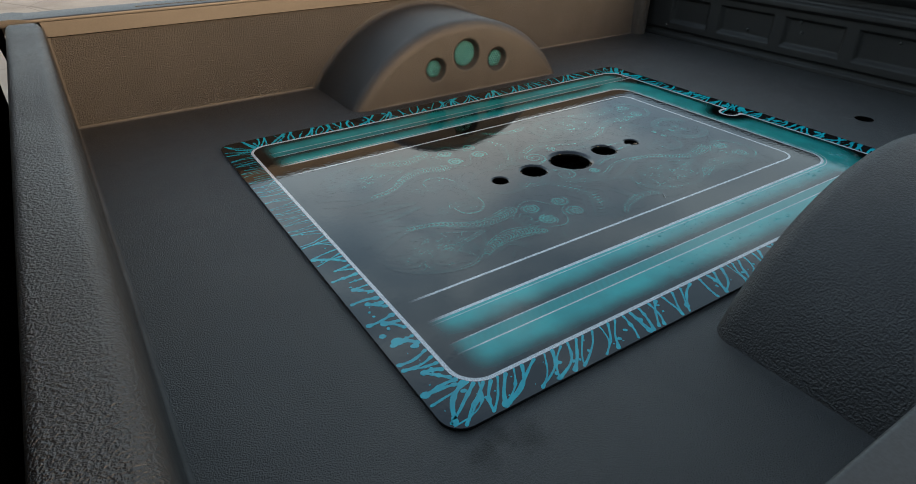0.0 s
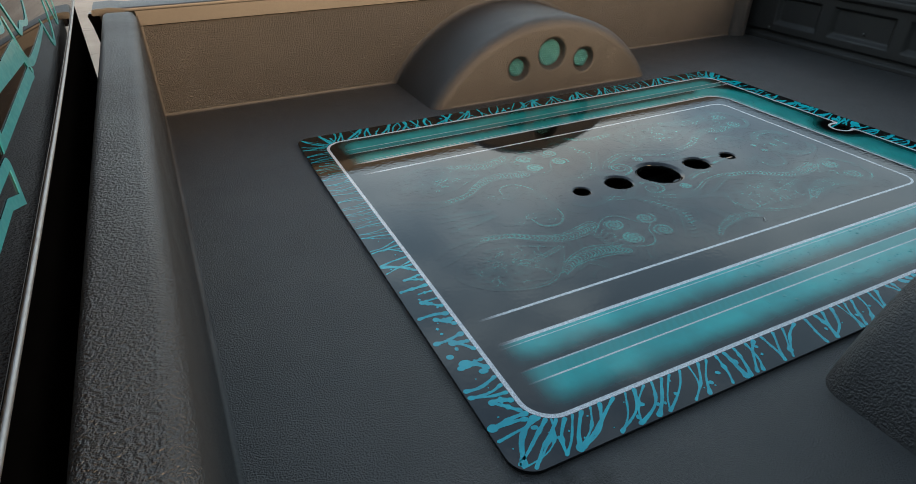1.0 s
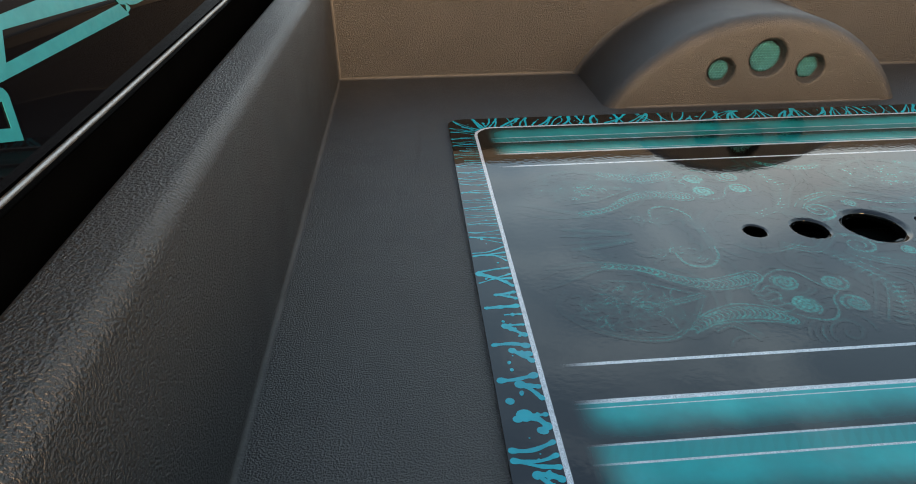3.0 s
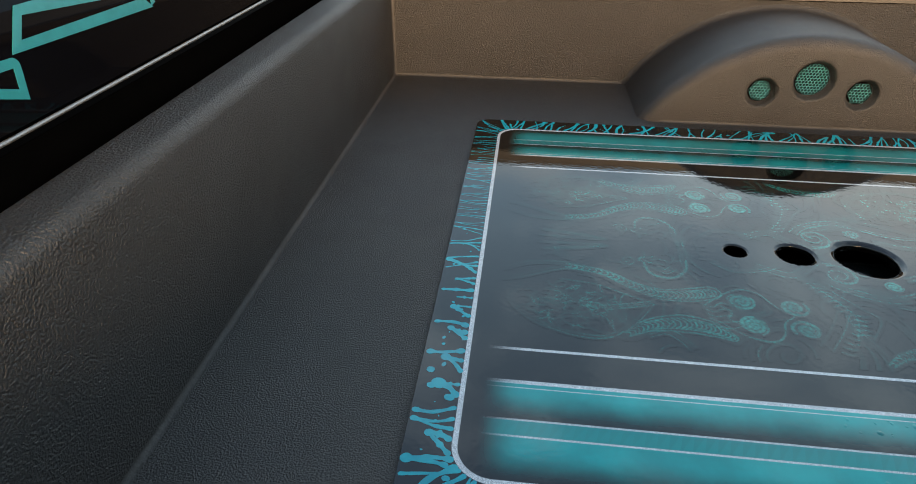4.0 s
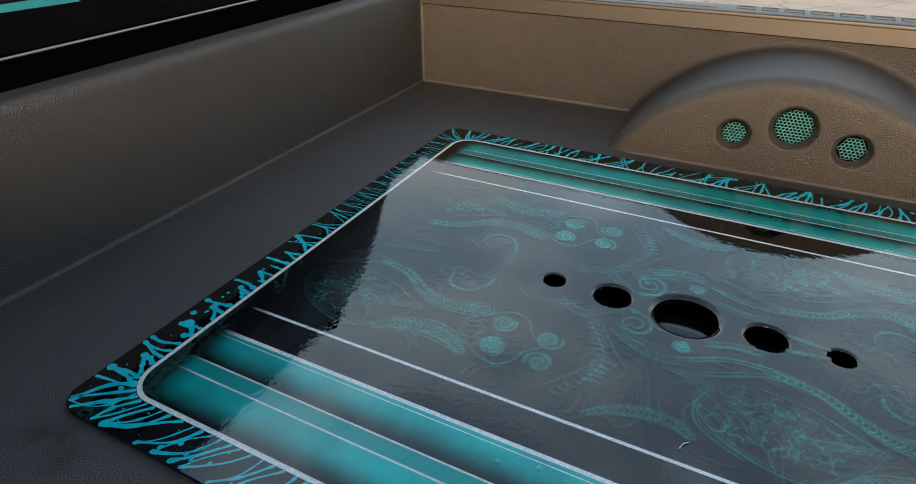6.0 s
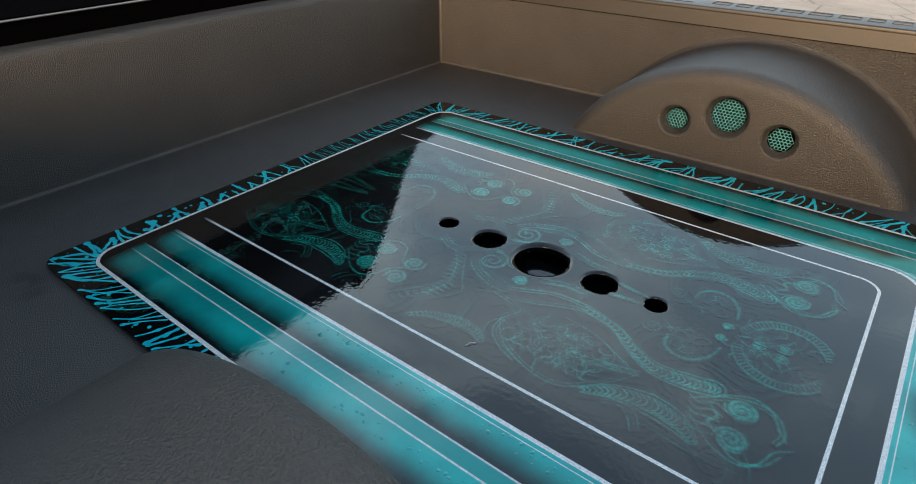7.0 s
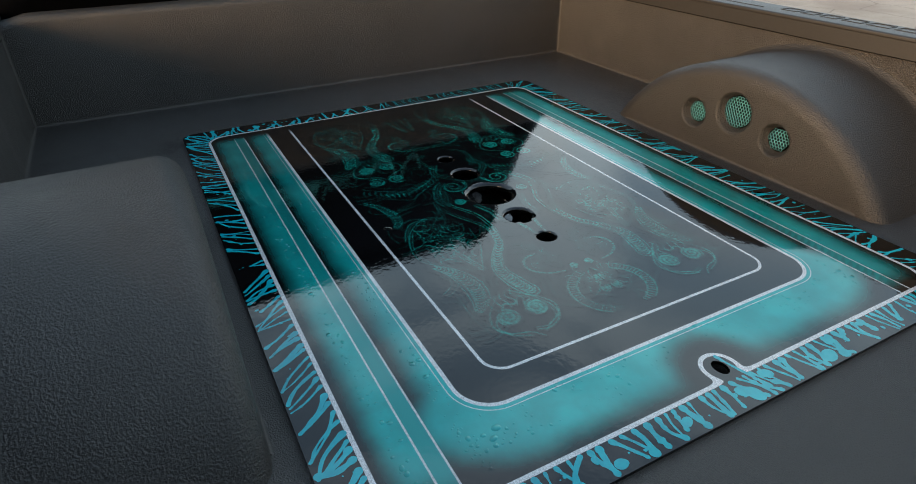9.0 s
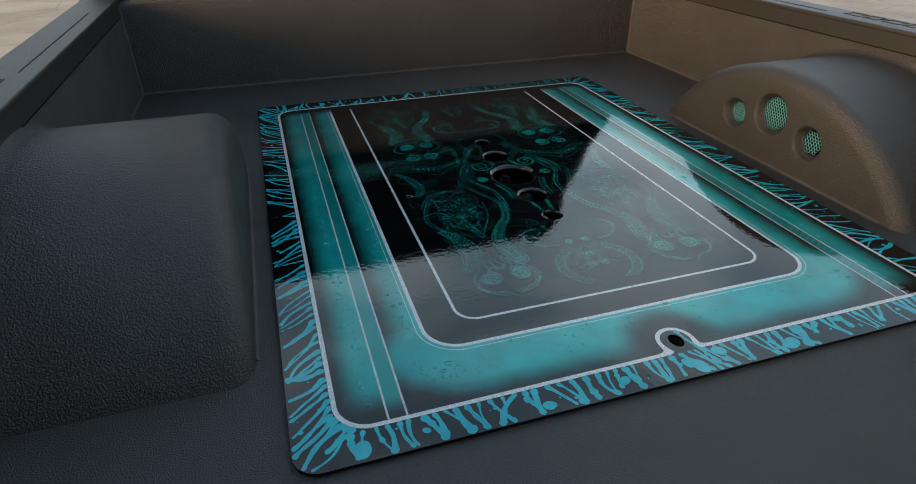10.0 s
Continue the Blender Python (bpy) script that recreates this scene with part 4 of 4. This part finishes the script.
    def disc(x, y, r, fill=0.62):
        """Mottled round with a coil in it."""
        g, hand = rnd.uniform(0, 6), rnd.choice((-1, 1))
        spiral(x, y, r * 0.90, 2.2, g, hand, r * 0.14, fill)
        spiral(x, y, r * 0.78, 1.6, g + 1.6, hand, r * 0.32, fill * 0.62)
        spiral(x, y, r, 1.1, g + 3.0, hand, r * 0.09, fill * 0.7)

    def wisps(x, y, rx, ry, number, k=0.3):
        """Loose lacy scribble inside an oval."""
        for _ in range(number):
            g, q = rnd.uniform(0, 6.28), math.sqrt(rnd.random())
            p = Vector((x - P_X + rx * q * math.cos(g), y - mid_y + ry * q * math.sin(g)))
            turn, way_ = rnd.choice((-1, 1)) * rnd.uniform(0.05, 0.40), rnd.uniform(0, 6.28)
            pts = [p.copy()]
            for _k in range(rnd.randint(4, 9)):
                p = p + Vector((math.cos(way_), math.sin(way_))) * 0.0032
                way_ += turn
                pts.append(p.copy())
            stroke(pts, rnd.choice((0.0008, 0.0011, 0.0018)), k * rnd.uniform(0.6, 1.3))

    for dx in (0.0, 0.555):
        def o(*pts):
            return [(x + dx, y) for x, y in pts]
        # the long serpent and the leaf under it
        scaled_band(o((0.430, 0.834), (0.482, 0.822), (0.521, 0.795), (0.556, 0.780), (0.594, 0.783), (0.626, 0.792)), (0.005, 0.006, 0.008, 0.011, 0.014, 0.013))
        sweep(o((0.335, 0.816), (0.378, 0.838), (0.430, 0.842), (0.470, 0.834)), 0.0018, 0.36, 2, -0.006)
        sweep(o((0.330, 0.786), (0.365, 0.797), (0.425, 0.824), (0.468, 0.820)), 0.0018, 0.36, 2, 0.006)
        scaled_band(o((0.500, 0.692), (0.532, 0.713), (0.572, 0.721), (0.606, 0.715), (0.630, 0.700)), (0.004, 0.011, 0.017, 0.015, 0.006), 0.46)
        sweep(o((0.528, 0.690), (0.548, 0.698), (0.562, 0.688), (0.572, 0.672)), 0.0014, 0.32, 3, 0.005)
        # pairs of discs and the loops that hold them
        disc(0.659 + dx, 0.776, 0.0185, 0.72)
        disc(0.662 + dx, 0.728, 0.0185, 0.72)
        sweep(o((0.606, 0.760), (0.624, 0.777), (0.643, 0.793), (0.664, 0.803), (0.686, 0.796), (0.700, 0.772), (0.711, 0.758)), 0.0020, 0.50)
        sweep(o((0.612, 0.738), (0.641, 0.711), (0.663, 0.700), (0.681, 0.700), (0.695, 0.714), (0.703, 0.737), (0.719, 0.752)), 0.0020, 0.50)
        for k in range(5):
            y = 0.766 - 0.010 * k
            sweep(o((0.604 + 0.002 * k, y), (0.618, y - 0.006), (0.632, y + 0.004 - 0.003 * k), (0.646, y - 0.002)), 0.0017, 0.46)
        sweep(o((0.628, 0.764), (0.640, 0.752), (0.634, 0.738), (0.645, 0.728)), 0.0026, 0.50)
        # lacy oval between them, drawn out to a point
        sweep(o((0.368, 0.784), (0.350, 0.749), (0.378, 0.709), (0.420, 0.687), (0.458, 0.680), (0.486, 0.688), (0.520, 0.722), (0.543, 0.757)), 0.0016, 0.36, 2, 0.005)
        sweep(o((0.420, 0.800), (0.470, 0.792), (0.512, 0.772), (0.543, 0.757)), 0.0016, 0.38)
        sweep(o((0.476, 0.738), (0.510, 0.746), (0.546, 0.756)), 0.0020, 0.42, 3, 0.004)
        wisps(0.440 + dx, 0.744, 0.066, 0.042, 130, 0.34)
        spiral(0.425 + dx, 0.752, 0.014, 1.4, 0.4, 1, 0.0015, 0.32)
        spiral(0.462 + dx, 0.742, 0.012, 1.4, 2.4, -1, 0.0015, 0.32)
        # crescent with its fine inner arcs
        sweep(o((0.543, 0.853), (0.547, 0.832), (0.561, 0.821), (0.582, 0.822), (0.600, 0.842), (0.606, 0.868)), 0.0032, 0.52)
        sweep(o((0.556, 0.838), (0.572, 0.830), (0.588, 0.842)), 0.0012, 0.34, 3, 0.005)
        spiral(0.520 + dx, 0.858, 0.013, 1.6, 1.0, -1, 0.0012, 0.26)
        wisps(0.560 + dx, 0.858, 0.030, 0.022, 14, 0.24)
    # second pair of coils, only towards the cab
    for x, y, g in ((0.724, 0.771, 0.6), (0.726, 0.726, 3.6)):
        spiral(x, y, 0.0185, 2.0, g, 1, 0.0030, 0.66)
        spiral(x, y, 0.0135, 1.3, g + 2.2, 1, 0.0040, 0.52)
    # loop round the last discs
    sweep([(1.166, 0.763), (1.192, 0.785), (1.221, 0.797), (1.247, 0.793), (1.262, 0.768), (1.258, 0.748)], 0.0022, 0.50, 2, -0.005)
    sweep([(1.204, 0.719), (1.229, 0.703), (1.253, 0.713), (1.266, 0.738)], 0.0022, 0.46)
    sweep([(1.130, 0.690), (1.190, 0.684), (1.240, 0.688)], 0.0012, 0.26, 2, 0.006)
    # bars that meet towards the first opening
    sweep([(0.400, 0.876), (0.450, 0.884), (0.494, 0.893)], 0.0050, 0.30)
    sweep([(0.392, 0.893), (0.445, 0.895), (0.490, 0.897)], 0.0032, 0.24)
    # laddered ribs before the coil
    sweep([(0.748, 0.843), (0.772, 0.816), (0.789, 0.786), (0.797, 0.756), (0.780, 0.712)], 0.0015, 0.36)
    sweep([(0.771, 0.843), (0.790, 0.811), (0.811, 0.780), (0.826, 0.757), (0.800, 0.716)], 0.0015, 0.36)
    for k in range(13):
        x, y = 0.752 + 0.0042 * k - 0.0016 * max(0, k - 8) * 3, 0.836 - 0.0095 * k
        sweep([(x, y), (x + 0.010, y + 0.004), (x + 0.022, y + 0.001)], 0.0022, 0.34)
    for k in range(9):
        x, y = 0.752 + 0.006 * k, 0.690 + 0.0095 * k
        sweep([(x, y), (x + 0.008, y - 0.004), (x + 0.016, y - 0.003)], 0.0020, 0.32)
    sweep([(0.742, 0.690), (0.770, 0.728), (0.796, 0.772)], 0.0014, 0.32, 2, 0.014)
    # large coil and the flow out of it
    spiral(0.815, 0.853, 0.026, 1.9, 2.6, 1, 0.0022, 0.50)
    spiral(0.812, 0.850, 0.034, 0.8, 3.1, 1, 0.0030, 0.44)
    sweep([(0.784, 0.838), (0.800, 0.820), (0.824, 0.806), (0.856, 0.796), (0.885, 0.800)], 0.0024, 0.46, 3, 0.006)
    sweep([(0.816, 0.830), (0.852, 0.822), (0.880, 0.814), (0.934, 0.838), (0.985, 0.842)], 0.0018, 0.40, 2, -0.006)
    disc(0.878, 0.834, 0.0125, 0.60)
    sweep([(0.862, 0.787), (0.900, 0.780), (0.919, 0.774), (0.908, 0.745), (0.912, 0.716), (0.937, 0.696), (0.965, 0.684)], 0.0018, 0.42, 2, 0.005)
    sweep([(0.700, 0.860), (0.735, 0.842), (0.760, 0.846), (0.800, 0.884)], 0.0018, 0.36, 3, 0.006)
    sweep([(0.640, 0.866), (0.668, 0.846), (0.712, 0.852), (0.740, 0.868)], 0.0015, 0.32, 2, 0.006)
    scaled_band([(0.800, 0.672), (0.824, 0.690), (0.862, 0.702), (0.892, 0.701), (0.912, 0.690)], (0.003, 0.006, 0.009, 0.008, 0.004), 0.40)
    # twin bars between the last two openings, and a plume about the fourth
    sweep([(0.992, 0.884), (1.015, 0.890), (1.044, 0.893)], 0.0045, 0.62)
    sweep([(0.905, 0.850), (0.940, 0.862), (0.972, 0.862)], 0.0040, 0.42, 2, 0.008)
    wisps(0.845, 0.872, 0.030, 0.018, 14, 0.34)
    # small rings and the ticked oval round them at the tailgate end
    for x, y, r in ((1.227, 0.8930, 0.0090), (1.197, 0.9030, 0.0090), (1.154, 0.8900, 0.0085)):
        spiral(x, y, r, 1.0, 0.0, 1, 0.0020, 0.50)
        spiral(x, y, r * 0.55, 1.3, 0.0, 1, 0.0026, 0.46)
    for a, b in ((0.048, 0.054), (0.060, 0.068)):
        stroke([Vector((1.228 - P_X + a * math.cos(g), -b * math.sin(g))) for g in [math.pi * (0.12 + 0.80 * q / 24) for q in range(25)]], 0.0022, 0.46)
    for q in range(26):
        g = math.pi * (0.12 + 0.80 * q / 25)
        stroke([Vector((1.228 - P_X + a * math.cos(g), -b * math.sin(g))) for a, b in ((0.050, 0.057), (0.054, 0.061), (0.058, 0.065))], 0.0014, 0.36, False)
    wisps(1.215, 0.884, 0.040, 0.018, 26, 0.36)
    # drifting threads between the figures
    for k in range(230):
        p = Vector((rnd.uniform(-0.45, 0.37), rnd.uniform(-0.228, -0.02)))
        pts = [p.copy()]
        for q in range(rnd.randint(8, 20)):
            e = 0.004
            f = [noise.noise(Vector((p.x + a, p.y + b, 0.0)) * 11.0) for a, b in ((0, e), (0, -e), (e, 0), (-e, 0))]
            d = Vector((f[0] - f[1], f[3] - f[2]))
            if d.length < 1e-6:
                break
            p = p + d.normalized() * 0.0045
            pts.append(p.copy())
        stroke(pts, rnd.uniform(0.0007, 0.0014), rnd.uniform(0.08, 0.20))
    # the sheet, only where there is paint
    keep = np.zeros((nu, nv), bool)
    for a in (-1, 0, 1):
        for b in (-1, 0, 1):
            keep |= np.roll(np.roll(paint > 0.003, a, 0), b, 1)
    index, verts, faces, spray = {}, [], [], []

    def vert(i, j, side_):
        key = (i, j, side_)
        if key not in index:
            index[key] = len(verts)
            verts.append((u0 + (i + 0.5) * cell, HOLE_V + side_ * (j + 0.5) * cell, TOP + 0.00015))
            spray.append(float(paint[i, j]))
        return index[key]

    for i, j in zip(*np.nonzero(keep[:-1, :-1])):
        i, j = int(i), int(j)
        for side_ in (1, -1):
            quad = [vert(i, j, side_), vert(i + 1, j, side_), vert(i + 1, j + 1, side_), vert(i, j + 1, side_)]
            faces.append(quad if side_ > 0 else quad[::-1])
    me = bpy.data.meshes.new("filigree")
    me.from_pydata(verts, [], faces)
    me.attributes.new("spray", "FLOAT", "POINT").data.foreach_set("value", spray)
    me.materials.append(GHOST)
    return me


lace = new("filigree", filigree())
lace.parent = cover
lace["label"] = "faint translucent teal lace filigree"
tagged(lace, kind="stuff")


def drops():
    """Beads of clear coat standing on the teal bands."""
    rnd = random.Random(19)
    bm = bmesh.new()
    places = []
    while len(places) < 400:
        lane = rnd.random()
        if lane < 0.34:
            u, v = rnd.uniform(0.478, 0.532), rnd.uniform(-0.34, 0.34)
        else:
            u, v = 0.55 - 0.72 * rnd.random() ** 1.4, rnd.choice((-1, -1, -1, 1)) * (rnd.uniform(0.316, 0.337) if lane < 0.70 else rnd.uniform(0.391, 0.408))
        r = min(0.0045, 0.0010 + rnd.expovariate(1 / 0.0008))
        if math.hypot(u - NOTCH[0], v - NOTCH[1]) < 0.06 or any(abs(u - a) + abs(v - b) < (r + c) * 1.6 for a, b, c in places):
            continue
        places.append((u, v, r))
        long_, turn = rnd.uniform(1.0, 1.5), rnd.uniform(0, 6.28)
        ct, st = math.cos(turn), math.sin(turn)
        rings = []
        for f, hgt in ((1.0, 0.00003), (0.82, 0.16), (0.52, 0.32), (0.2, 0.40)):
            ring = []
            for k in range(12):
                x, y = r * long_ * f * math.cos(2 * math.pi * k / 12), r * f * math.sin(2 * math.pi * k / 12)
                ring.append(bm.verts.new((u + x * ct - y * st, v + x * st + y * ct, TOP + 0.00002 + r * hgt * 0.4)))
            rings.append(ring)
        for p, q in zip(rings, rings[1:]):
            for k in range(12):
                bm.faces.new((p[k], p[(k + 1) % 12], q[(k + 1) % 12], q[k]))
        bm.faces.new(rings[-1])
    return bm


tagged(part("coat_drop", drops(), PANEL, cover, "small raised beads in the clear coat", True), kind="stuff")

# ---- loose scrap ----
bm = grid(lambda a, b: (-0.0075 + 0.015 * a, 0.0022 * math.sin(2.6 * a) + (b - 0.5) * 0.0012, 0.0006 + 0.0016 * math.sin(3.1 * a)), 12, 1)
bmesh.ops.solidify(bm, geom=bm.faces[:], thickness=0.0004)
scrap = part("paper_scrap", bm, SCRAP)
scrap.location, scrap.rotation_euler = (0.908, 0.675, TOP + 0.0002), (0, 0, radians(52))
tagged(scrap, "tiny curled cream scrap lying on the panel", "scrap")
